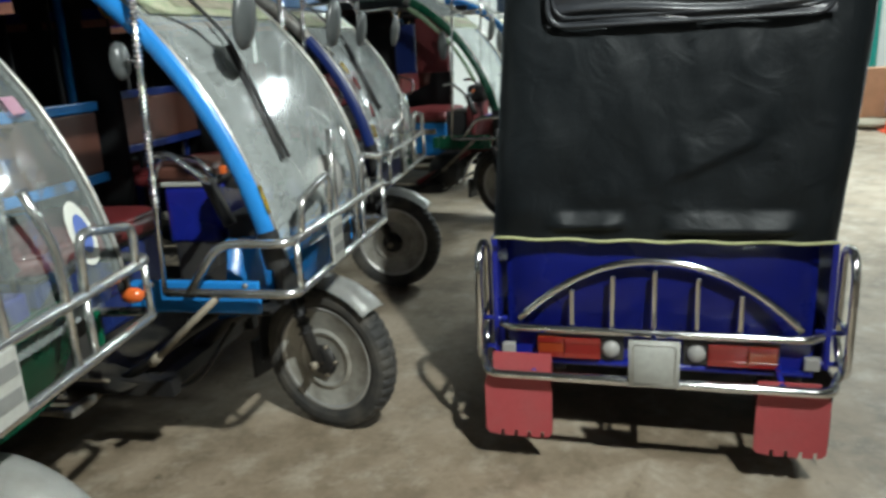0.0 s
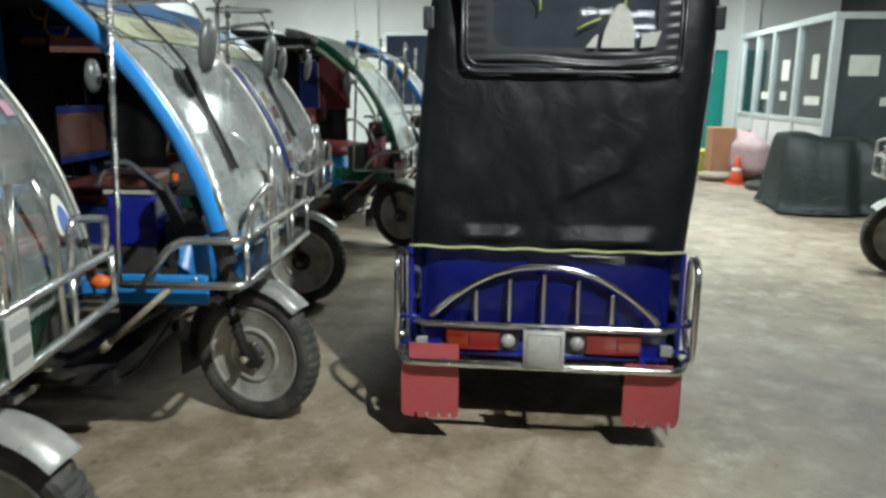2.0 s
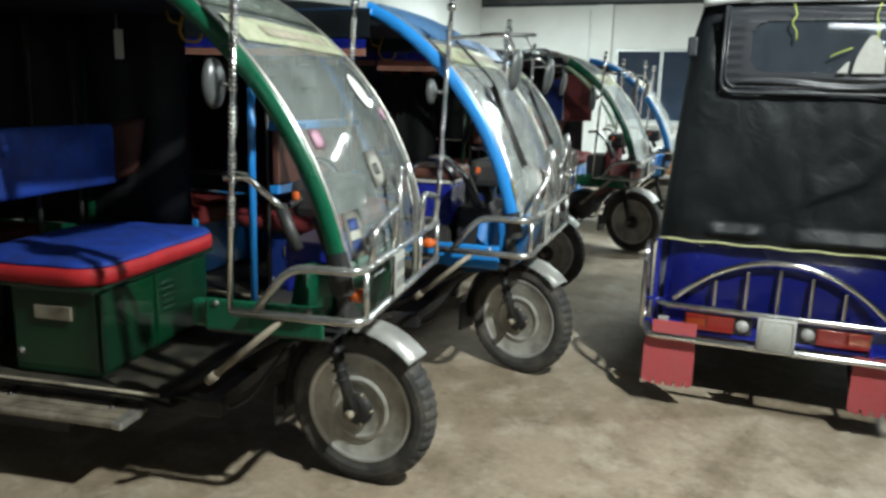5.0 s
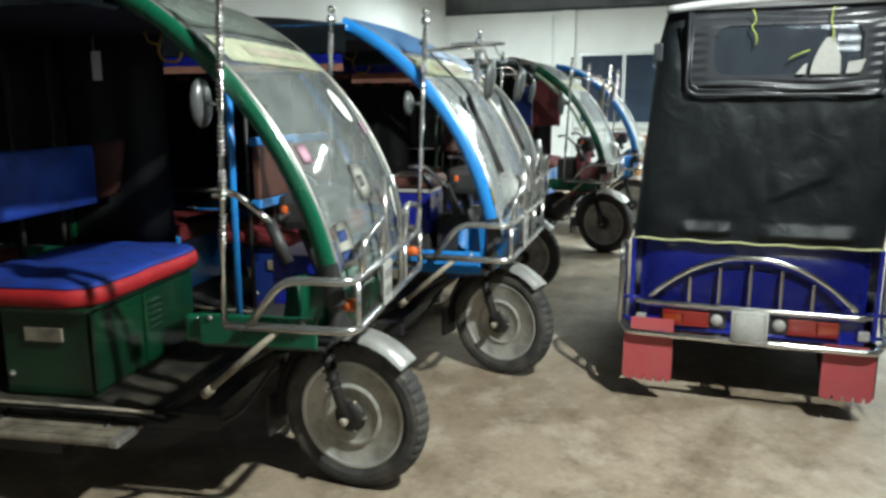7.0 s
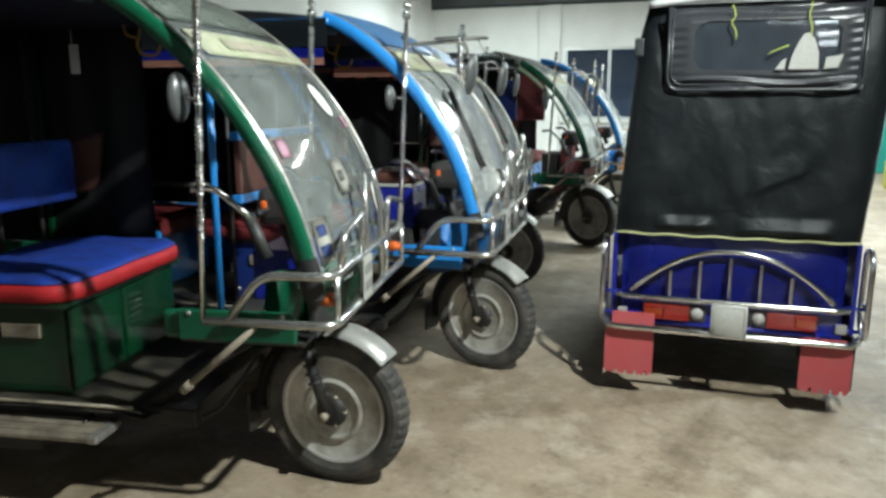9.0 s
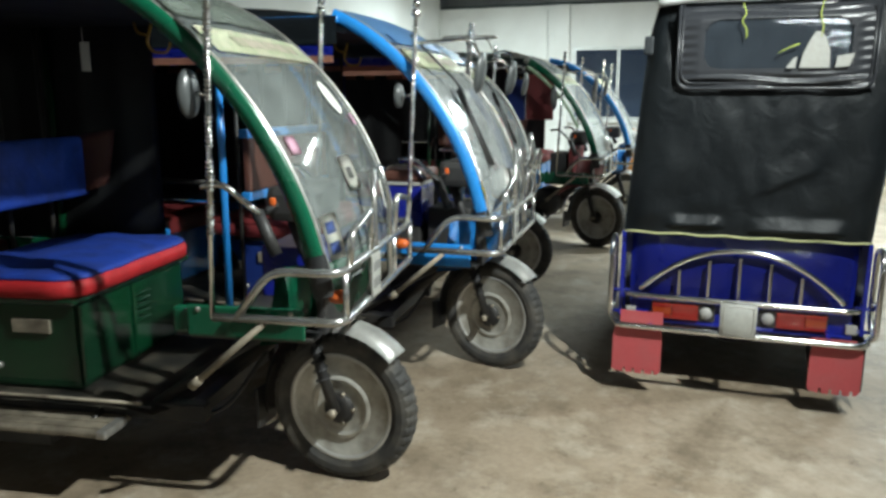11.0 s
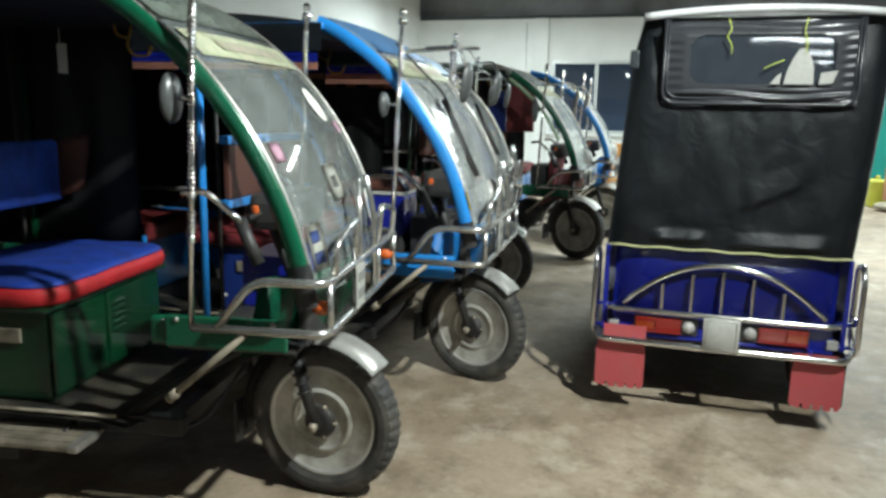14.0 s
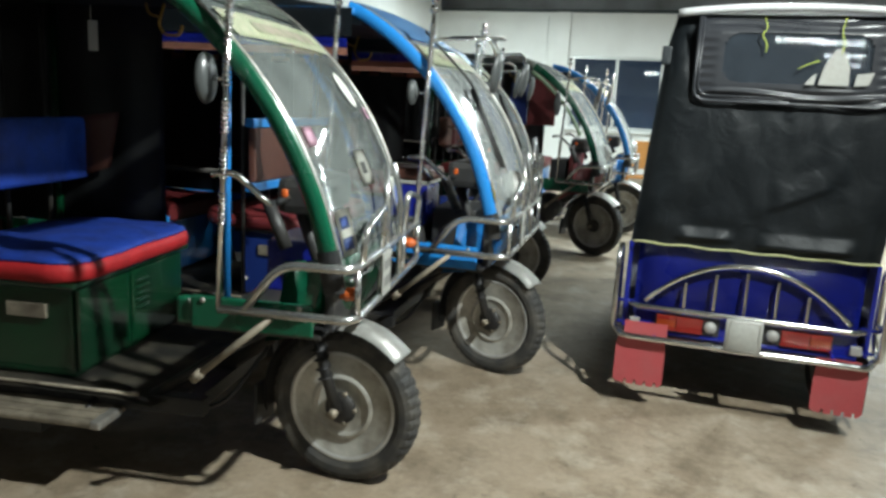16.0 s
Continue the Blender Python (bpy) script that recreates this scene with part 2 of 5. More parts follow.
NIGHT = glow_mat("night_outside", (0.05, 0.10, 0.22), 0.10)
M = {
    "floor": floor_mat(),
    "wall": mat("painted_plaster", (0.74, 0.76, 0.74), 0.75, vary=0.04, scale=1.2, grain=40, bump=0.12, dirt=(0.5, 0.5, 0.47), dirt_amount=0.35),
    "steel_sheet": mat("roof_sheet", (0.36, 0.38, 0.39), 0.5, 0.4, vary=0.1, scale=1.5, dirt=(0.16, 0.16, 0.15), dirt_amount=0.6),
    # roof out of view, set darker than the gable sheet to cut bounced light
    "roof_dark": mat("low_bounce_roof_sheet", (0.10, 0.10, 0.10), 0.6, 0.2, vary=0.15, scale=1.5, dirt=(0.05, 0.045, 0.04), dirt_amount=0.6),
    "truss": mat("truss_paint", (0.06, 0.08, 0.08), 0.6),
    "chrome": mat("chrome", (0.86, 0.86, 0.86), 0.12, 1.0, vary=0.04, scale=14, grain=120, bump=0.03, dirt=(0.42, 0.40, 0.36), dirt_amount=0.4),
    "scuffed": mat("scuffed_step", (0.33, 0.285, 0.215), 0.55, 0.3, vary=0.2, scale=9, grain=45, dirt=(0.07, 0.055, 0.04), dirt_amount=0.9),
    "dull_steel": mat("dull_steel", (0.50, 0.49, 0.46), 0.36, 0.75, vary=0.12, scale=14, dirt=(0.20, 0.17, 0.13), dirt_amount=0.7),
    "white_metal": mat("fender_steel", (0.66, 0.66, 0.63), 0.38, 0.45, vary=0.08, scale=9, dirt=(0.30, 0.27, 0.22), dirt_amount=0.5),
    "guard": mat("guard_tube", (0.64, 0.65, 0.64), 0.2, 0.88, vary=0.1, scale=16, grain=90, bump=0.05, dirt=(0.42, 0.38, 0.31), dirt_amount=0.6),
    "rim": mat("rim_paint", (0.56, 0.545, 0.49), 0.38, 0.35, vary=0.2, scale=7, grain=50, dirt=(0.14, 0.115, 0.08), dirt_amount=0.9),
    "rim_edge": mat("rim_edge", (0.62, 0.62, 0.60), 0.35, 0.6, vary=0.1, dirt=(0.25, 0.22, 0.18), dirt_amount=0.6),
    "tyre": mat("tyre_rubber", (0.035, 0.034, 0.032), 0.75, vary=0.15, scale=10, grain=90, bump=0.3, dirt=(0.16, 0.14, 0.11), dirt_amount=0.55),
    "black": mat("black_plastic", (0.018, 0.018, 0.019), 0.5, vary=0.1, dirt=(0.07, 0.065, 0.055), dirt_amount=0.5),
    "dark_metal": mat("dark_chassis", (0.016, 0.016, 0.017), 0.5, 0.2, vary=0.15, dirt=(0.10, 0.085, 0.065), dirt_amount=0.5),
    "canvas": mat("black_canvas", (0.009, 0.013, 0.0165), 0.46, vary=0.1, scale=3, grain=220, bump=0.18, dirt=(0.020, 0.025, 0.028), dirt_amount=0.6, wrinkle=0.28),
    "canvas_soft": mat("soft_black_vinyl", (0.030, 0.032, 0.037), 0.28, vary=0.08, scale=4, grain=180, bump=0.12),
    "canvas_grey": mat("grey_canvas_top", (0.66, 0.67, 0.67), 0.32, vary=0.12, scale=8, dirt=(0.30, 0.30, 0.30), dirt_amount=0.6),
    "green": mat("green_paint", (0.003, 0.095, 0.046), 0.24, vary=0.1, scale=5, dirt=(0.01, 0.06, 0.03), dirt_amount=0.5, coat=0.4),
    "green_box": mat("green_steel_box", (0.003, 0.036, 0.014), 0.2, vary=0.12, scale=5, dirt=(0.004, 0.016, 0.009), dirt_amount=0.8, coat=0.5),
    "deck_dust": mat("dusty_deck", (0.035, 0.033, 0.028), 0.6, 0.0, vary=0.25, scale=6, grain=30, dirt=(0.20, 0.17, 0.125), dirt_amount=0.75),
    "light_green": mat("pale_green_paint", (0.30, 0.42, 0.26), 0.4),
    "blue": mat("sky_blue_paint", (0.018, 0.22, 0.60), 0.28, vary=0.08, scale=5, dirt=(0.01, 0.12, 0.35), dirt_amount=0.4, coat=0.4),
    "blue_roof": mat("blue_roof_sheet", (0.16, 0.36, 0.66), 0.4, vary=0.1),
    "navy": mat("navy_paint", (0.012, 0.03, 0.16), 0.3, vary=0.1, coat=0.3),
    "royal": mat("royal_blue_paint", (0.008, 0.015, 0.215), 0.26, vary=0.08, scale=4, dirt=(0.008, 0.01, 0.14), dirt_amount=0.5, coat=0.4),
    "seat_blue": mat("blue_vinyl", (0.010, 0.042, 0.29), 0.62, vary=0.18, scale=9, grain=90, bump=0.35, dirt=(0.01, 0.02, 0.11), dirt_amount=0.75, spec=0.3, wrinkle=0.35),
    "seat_red": mat("red_vinyl", (0.42, 0.018, 0.022), 0.55, vary=0.15, scale=12, grain=90, bump=0.25, dirt=(0.24, 0.012, 0.014), dirt_amount=0.6, spec=0.3),
    "maroon": mat("maroon_vinyl", (0.15, 0.02, 0.022), 0.45, vary=0.1, grain=160),
    "brown": mat("brown_vinyl", (0.095, 0.034, 0.022), 0.5, vary=0.12, grain=150, dirt=(0.06, 0.028, 0.02), dirt_amount=0.6),
    "valance_brown": mat("brown_valance_cloth", (0.34, 0.15, 0.105), 0.75, vary=0.15, scale=10, grain=120, bump=0.2),
    "flap": mat("red_rubber_flap", (0.40, 0.062, 0.068), 0.6, vary=0.1, scale=12, grain=90, dirt=(0.36, 0.09, 0.09), dirt_amount=0.5),
    "red_lens": mat("red_lens", (0.22, 0.016, 0.012), 0.2, vary=0.04, coat=0.6),
    "amber_lens": mat("amber_lens", (0.28, 0.042, 0.012), 0.2, vary=0.05, coat=0.4),
    "orange_lens": mat("orange_lens", (0.52, 0.10, 0.02), 0.14, vary=0.04, coat=0.6),
    "clear_lens": mat("clear_lens", (0.34, 0.33, 0.31), 0.1, vary=0.04, coat=0.6),
    "curtain": mat("dark_curtain", (0.008, 0.009, 0.010), 0.6, vary=0.1),
    "plate": mat("blank_plate", (0.40, 0.40, 0.37), 0.45, vary=0.15, scale=18, dirt=(0.38, 0.37, 0.33), dirt_amount=0.6),
    "plate_ink": mat("plate_bars", (0.20, 0.20, 0.19), 0.6),
    "yellow_tape": mat("yellow_green_piping", (0.42, 0.43, 0.22), 0.6),
    "ribbon": mat("neon_ribbon", (0.42, 0.50, 0.08), 0.6),
    "paper": mat("paper", (0.62, 0.62, 0.56), 0.8, vary=0.06),
    "paper_yellow": mat("yellow_banner", (0.78, 0.78, 0.60), 0.4, vary=0.1, scale=14, dirt=(0.40, 0.55, 0.28), dirt_amount=0.9),
    "banner_ink": mat("banner_bars", (0.74, 0.66, 0.55), 0.5, vary=0.15, scale=25, dirt=(0.45, 0.50, 0.30), dirt_amount=0.9),
    "shell": mat("grey_shell", (0.07, 0.075, 0.075), 0.3, vary=0.1),
    "pink": mat("pink_sticker", (0.78, 0.48, 0.60), 0.6),
    "blue_sticker": mat("blue_sticker", (0.10, 0.16, 0.45), 0.5),
    "yellow": mat("yellow_reflector", (0.72, 0.50, 0.02), 0.3),
    "hook": mat("ochre_plastic", (0.42, 0.24, 0.03), 0.4, vary=0.1),
    # both visor films are whitened for reflected haze as well as dust
    "visor": glass_mat("visor_glass", (0.86, 0.92, 0.90), 0.15, (0.70, 0.77, 0.74), 0.05, 1.5),
    "dusty_sheet": glass_mat("dusty_plastic_sheet", (0.6, 0.66, 0.6), 0.55, (0.40, 0.45, 0.40), 0.2, 1.5),
    "visor_hazy": glass_mat("hazy_visor_glass", (0.84, 0.90, 0.88), 0.32, (0.74, 0.79, 0.77), 0.15, 2.2),
    "pane": glass_mat("window_pane", (0.75, 0.82, 0.85), 0.05, (0.3, 0.34, 0.36), 0.02),
    # pale blue film share puts the rear window's reflections into the colour
    "clear_pvc": glass_mat("clear_pvc", (0.62, 0.64, 0.68), 0.13, (0.42, 0.50, 0.58), 0.03, 1.7),
    "mirror": mat("mirror_glass", (0.8, 0.8, 0.8), 0.05, 1.0, vary=0.02, bump=0.0),
    "teal": mat("teal_door_paint", (0.012, 0.30, 0.25), 0.45, vary=0.08, scale=2),
    "aluminium": mat("aluminium_frame", (0.60, 0.63, 0.62), 0.4, 0.5, vary=0.06),
    "panel": mat("partition_panel", (0.62, 0.60, 0.58), 0.6, vary=0.06),
    "night": NIGHT,
    "tarp": mat("dark_green_tarp", (0.030, 0.045, 0.040), 0.45, wrinkle=0.6, vary=0.15, scale=5, grain=140, bump=0.2, dirt=(0.05, 0.06, 0.055), dirt_amount=0.5),
    "wood": mat("orange_wood", (0.50, 0.22, 0.055), 0.5, vary=0.15, scale=4),
    "carton": mat("carton", (0.44, 0.22, 0.12), 0.8, vary=0.1),
    "sack": mat("sack_cloth", (0.30, 0.27, 0.20), 0.9, vary=0.15),
    "pinkish": mat("pink_wrap", (0.46, 0.32, 0.33), 0.7, vary=0.15, scale=6),
    "cone": mat("orange_cone", (0.70, 0.09, 0.03), 0.5),
    "lime": mat("lime_plastic", (0.48, 0.48, 0.05), 0.5),
    "tube": glow_mat("lit_tube", (0.93, 1.0, 0.97), 40.0),
    "bulb": glow_mat("lit_bulb", (1.0, 0.99, 0.93), 60.0),
}


# ---------------------------------------------------------------- builders
def part(name, bm, material, parent=None, label="", smooth=False):
    me = bpy.data.meshes.new(name)
    if smooth:
        for f in bm.faces:
            f.smooth = True
    bm.normal_update()
    bm.to_mesh(me)
    bm.free()
    me.materials.append(M[material])
    ob = new(name, me)
    if parent is not None:
        ob.parent = parent
    if label:
        ob["label"] = label
    return ob


def thing(name, m, label, category, group="", kind=""):
    ob = new(name)
    ob.empty_display_size = 0.1
    ob.matrix_basis = m
    return tagged(ob, label, category, group, kind)


def bx(bm, lo, hi, bevel=0.0, rot=None, seg=2):
    """Adds a bevelled block between two corners."""
    lo, hi = Vector(lo), Vector(hi)
    tmp = bmesh.new()
    bmesh.ops.create_cube(tmp, size=1)
    c, s = (lo + hi) / 2, hi - lo
    for v in tmp.verts:
        v.co = Vector((v.co.x * s.x, v.co.y * s.y, v.co.z * s.z))
    if bevel:
        bmesh.ops.bevel(tmp, geom=tmp.edges[:], offset=min(bevel, min(s) * 0.49), segments=seg, profile=0.6, affect="EDGES")
    mm = Matrix.Translation(c) @ (rot if rot else Matrix())
    join(bm, tmp, mm)
    return bm


def join(bm, tmp, mm=None):
    if mm is not None:
        for v in tmp.verts:
            v.co = mm @ v.co
    vs = [bm.verts.new(v.co) for v in tmp.verts]
    tmp.verts.index_update()
    for f in tmp.faces:
        g = bm.faces.new([vs[v.index] for v in f.verts])
        g.smooth = f.smooth
    tmp.free()


def block(lo, hi, bevel=0.004, rot=None, seg=2):
    return bx(bmesh.new(), lo, hi, bevel, rot, seg)


def fillet(points, r, n=5):
    """Rounds the corners of a polyline."""
    P = [Vector(p) for p in points]
    out = [P[0]]
    for a, b, c in zip(P, P[1:], P[2:]):
        u, v = (a - b), (c - b)
        d = min(r, u.length * 0.45, v.length * 0.45)
        p, q = b + u.normalized() * d, b + v.normalized() * d
        for i in range(n + 1):
            t = i / n
            out.append(p * (1 - t) ** 2 + b * 2 * t * (1 - t) + q * t * t)
    return out + [P[-1]]


def sweep(bm, points, r, sides=8, radii=None):
    """Adds a round bar along points."""
    P = [Vector(p) for p in points]
    rings, side = [], None
    for i, p in enumerate(P):
        d = (P[min(i + 1, len(P) - 1)] - P[max(i - 1, 0)]).normalized()
        if side is None:
            side = d.orthogonal().normalized()
        side = (side - d * side.dot(d)).normalized()
        up = d.cross(side)
        rr = radii[i] if radii else r
        rings.append([bm.verts.new(p + rr * (side * math.cos(2 * math.pi * k / sides) + up * math.sin(2 * math.pi * k / sides))) for k in range(sides)])
    for a, b in zip(rings, rings[1:]):
        for k in range(sides):
            bm.faces.new((a[k], a[(k + 1) % sides], b[(k + 1) % sides], b[k])).smooth = True
    bm.faces.new(rings[0][::-1])
    bm.faces.new(rings[-1])
    return bm


def bar(points, r, bend=0.04, sides=8):
    return sweep(bmesh.new(), fillet(points, bend), r, sides)


def lathe(profile, n=36, axis="y", center=(0, 0, 0), bm=None):
    """Turns (radius, along) pairs round an axis through center."""
    bm = bm or bmesh.new()
    c = Vector(center)
    rings = []
    for r, a in profile:
        ring = []
        for k in range(n):
            t = 2 * math.pi * k / n
            u, v = r * math.cos(t), r * math.sin(t)
            o = {"y": (u, a, v), "x": (a, u, v), "z": (u, v, a)}[axis]
            ring.append(bm.verts.new(c + Vector(o)))
        rings.append(ring)
    for a, b in zip(rings, rings[1:]):
        for k in range(n):
            bm.faces.new((a[k], b[k], b[(k + 1) % n], a[(k + 1) % n])).smooth = True
    if profile[0][0] > 1e-4:
        bm.faces.new(rings[0])
    if profile[-1][0] > 1e-4:
        bm.faces.new(rings[-1][::-1])
    bmesh.ops.recalc_face_normals(bm, faces=bm.faces[:])
    return bm


def grid_sheet(fn, nu, nv, thick=0.004):
    """A closed sheet of the given thickness through fn(u, v)."""
    bm = bmesh.new()
    vs = [[bm.verts.new(fn(i / nu, j / nv)) for j in range(nv + 1)] for i in range(nu + 1)]
    for i in range(nu):
        for j in range(nv):
            bm.faces.new((vs[i][j], vs[i + 1][j], vs[i + 1][j + 1], vs[i][j + 1])).smooth = True
    if thick:
        bmesh.ops.solidify(bm, geom=bm.faces[:], thickness=thick)
    bmesh.ops.recalc_face_normals(bm, faces=bm.faces[:])
    return bm


def smooth_line(points, n):
    """A Catmull-Rom line through points, as n + 1 places."""
    P = [Vector(p) for p in points]
    P = [P[0] * 2 - P[1]] + P + [P[-1] * 2 - P[-2]]
    out, m = [], len(P) - 3
    for i in range(n + 1):
        s = min(i / n * m, m - 1e-6)
        k, t = int(s), s - int(s)
        a, b, c, d = P[k:k + 4]
        out.append(0.5 * ((2 * b) + (c - a) * t + (2 * a - 5 * b + 4 * c - d) * t * t + (3 * b - a - 3 * c + d) * t ** 3))
    return out


def at_line(line, s):
    s = min(max(s, 0), 1) * (len(line) - 1)
    k = min(int(s), len(line) - 2)
    return line[k].lerp(line[k + 1], s - k)


# ---------------------------------------------------------------- the hall
def structure(name, bm, material, label="", category="", smooth=False):
    return tagged(part(name, bm, material, None, "", smooth), label, category, "", "structure")


HX0, HX1, HY0, HY1 = -5.6, 7.0, -31.0, 11.9   # inner faces of the walls
WALL_Z = 3.18

structure("floor", block((HX0 - 0.3, HY0 - 0.3, -0.2), (HX1 + 0.3, HY1 + 0.3, 0), 0), "floor", "worn stained grey-brown concrete floor", "floor")

# far wall with its window and door openings
WIN = (-2.77, -0.15, 0.93, 2.36)   # x0, x1, sill, head
DOOR = (2.78, 3.70, 2.05)
fw = bmesh.new()
Y0, Y1 = HY1, HY1 + 0.2
for x0, x1, z0, z1 in ((HX0 - 0.3, WIN[0], 0, WALL_Z), (WIN[0], WIN[1], 0, WIN[2]), (WIN[0], WIN[1], WIN[3], WALL_Z),
                       (WIN[1], DOOR[0], 0, WALL_Z), (DOOR[0], DOOR[1], DOOR[2], WALL_Z), (DOOR[1], HX1 + 0.3, 0, WALL_Z)):
    bx(fw, (x0, Y0, z0), (x1, Y1, z1))
structure("wall_north", fw, "wall", "white painted plaster wall with a window and a door", "wall")
structure("wall_west", block((HX0 - 0.2, HY0, 0), (HX0, HY1, 4.6), 0), "wall", "white painted plaster side wall", "wall")
structure("wall_east", block((HX1, HY0, 0), (HX1 + 0.2, HY1, 4.6), 0), "wall", "white painted plaster side wall", "wall")
structure("wall_south", block((HX0 - 0.3, HY0 - 0.2, 0), (HX1 + 0.3, HY0, 4.6), 0), "wall", "white painted plaster end wall", "wall")
for k, x in enumerate((-2.98, 4.05)):
    structure("pilaster_%d" % (k + 1), block((x - 0.14, HY1 - 0.09, 0), (x + 0.14, HY1 - 0.002, WALL_Z), 0.006), "wall", "white plaster pilaster on the wall", "pilaster")
structure("conduit", bar([(-3.3, HY1 - 0.02, 3.1), (-3.3, HY1 - 0.02, 1.2)], 0.012), "wall", "thin white cable conduit on the wall", "conduit")

# corrugated sheet above the far wall, and the roof
def corrugated(fn, length, pitch=0.21, depth=0.006):
    n = int(length / pitch) * 4
    bm = bmesh.new()
    rows = []
    for i in range(n + 1):
        s = i / n
        w = depth * math.sin(2 * math.pi * s * n / 4)
        rows.append([bm.verts.new(p) for p in fn(s, w)])
    for a, b in zip(rows, rows[1:]):
        for k in range(len(a) - 1):
            bm.faces.new((a[k], b[k], b[k + 1], a[k + 1])).smooth = True
    return bm


W_X = HX1 - HX0 + 0.6
structure("gable_sheet", corrugated(lambda s, w: [(HX0 - 0.3 + s * W_X, Y0 + 0.32 + w, 3.0), (HX0 - 0.3 + s * W_X, Y0 + 0.32 + w, 4.9)], W_X), "steel_sheet", "grey corrugated steel sheet above the wall", "wall", True)
structure("ceiling", corrugated(lambda s, w: [(HX0 - 0.3 + s * W_X, HY0, 4.75 + w), (HX0 - 0.3 + s * W_X, HY1 + 0.6, 4.75 + w)], W_X), "roof_dark", "corrugated steel roof out of view, darkened to cut bounced light", "ceiling", True)
structure("wall_plate", block((HX0, Y0 + 0.06, WALL_Z), (HX1, Y0 + 0.16, WALL_Z + 0.07), 0.01), "truss", "dark steel beam along the wall top", "beam")


def truss(y):
    ob = thing("roof_truss", pose(0, y, 0), "dark painted steel roof truss under the sheets", "roof truss", "roof trusses", "structure")
    part("top_chord", bar([(HX0, 0, 3.8), (0.7, 0, 4.68), (HX1, 0, 3.8)], 0.04, 0.01, 6), "truss", ob)
    part("bottom_chord", bar([(HX0, 0, 3.62), (HX1, 0, 3.62)], 0.04, 0.01, 6), "truss", ob)
    for k in range(8):
        x = HX0 + 0.8 + k * 1.55
        z = 3.8 + 0.86 * (1 - abs(x - 0.7) / 6.3)
        part("web", bar([(x, 0, 3.62), (x + 0.5 * (1 if x < 0.7 else -1), 0, z)], 0.022, 0.01, 6), "truss", ob)
    return ob


for y in (11.2, 7.0, 2.6, -1.8, -6.2, -10.6):
    truss(y)

# window: frame, mullion, panes and the night behind
win = thing("window_1", pose(0, 0, 0), "wide sliding window with white frame and dark night panes", "window", "", "structure")
wz0, wz1 = WIN[2], WIN[3]
fr = bmesh.new()
for lo, hi in (((WIN[0], Y0 + 0.02, wz0), (WIN[0] + 0.06, Y0 + 0.10, wz1)), ((WIN[1] - 0.06, Y0 + 0.02, wz0), (WIN[1], Y0 + 0.10, wz1)),
               ((WIN[0] + 0.06, Y0 + 0.02, wz1 - 0.06), (WIN[1] - 0.06, Y0 + 0.10, wz1)), ((WIN[0] + 0.06, Y0 + 0.02, wz0), (WIN[1] - 0.06, Y0 + 0.10, wz0 + 0.06))):
    bx(fr, lo, hi, 0.004)
part("window_frame", fr, "aluminium", win)
part("window_sill", block((WIN[0] - 0.06, Y0 - 0.07, wz0 - 0.05), (WIN[1] + 0.06, Y0 - 0.003, wz0 - 0.005), 0.006), "wall", win)
xs = [WIN[0] + 0.06, -1.87, -1.0, WIN[1] - 0.06]
for x in xs[1:-1]:
    part("mullion", block((x - 0.03, Y0 + 0.015, wz0 + 0.06), (x + 0.03, Y0 + 0.09, wz1 - 0.06), 0.003), "aluminium", win)
for a, b in zip(xs, xs[1:]):
    ob = part("pane", block((a, Y0 + 0.055, wz0 + 0.06), (b, Y0 + 0.061, wz1 - 0.06), 0), "pane", win)
    ob.visible_shadow = False
structure("backdrop", block((HX0 - 4, HY1 + 3.0, -0.2), (HX1 + 4, HY1 + 3.1, 5), 0), "night", "dark night outside the window", "backdrop")

door = thing("door_1", pose(0, 0, 0), "closed teal-painted steel door", "door", "", "structure")
part("door_leaf", block((DOOR[0] + 0.04, Y0 + 0.03, 0.01), (DOOR[1] - 0.04, Y0 + 0.075, DOOR[2] - 0.04), 0.005), "teal", door)
df = bmesh.new()
bx(df, (DOOR[0], Y0 - 0.01, 0), (DOOR[0] + 0.04, Y0 + 0.1, DOOR[2]), 0.003)
bx(df, (DOOR[1] - 0.04, Y0 - 0.01, 0), (DOOR[1], Y0 + 0.1, DOOR[2]), 0.003)
bx(df, (DOOR[0] + 0.04, Y0 - 0.01, DOOR[2] - 0.04), (DOOR[1] - 0.04, Y0 + 0.1, DOOR[2]), 0.003)
part("door_frame", df, "teal", door)
part("door_handle", bar([(DOOR[0] + 0.12, Y0 + 0.03, 1.0), (DOOR[0] + 0.12, Y0 - 0.02, 1.0), (DOOR[0] + 0.22, Y0 - 0.02, 1.0)], 0.009, 0.01), "chrome", door)

# glazed office cabin beside the far wall
PX, PY0, PY1, PZ = 3.6, 6.82, 10.5, 2.2
cabin = thing("glass_partition", pose(0, 0, 0), "office cabin of glass panes in pale aluminium frames", "partition", "", "structure")
posts = [6.82, 7.92, 8.90, 9.66, 10.5]
for y in posts:
    part("post", block((PX - 0.05, y - 0.05, 0), (PX + 0.05, y + 0.05, PZ - 0.05), 0.004), "aluminium", cabin)
for x in (5.0, 6.4):
    part("post", block((x - 0.05, PY0 - 0.05, 0), (x + 0.05, PY0 + 0.05, PZ - 0.05), 0.004), "aluminium", cabin)
part("head_rail", block((PX - 0.055, PY0 - 0.06, PZ - 0.05), (PX + 0.055, PY1 + 0.06, PZ + 0.03), 0.004), "aluminium", cabin)
part("head_rail", block((PX + 0.055, PY0 - 0.06, PZ - 0.05), (HX1 - 0.01, PY0 + 0.05, PZ + 0.03), 0.004), "aluminium", cabin)
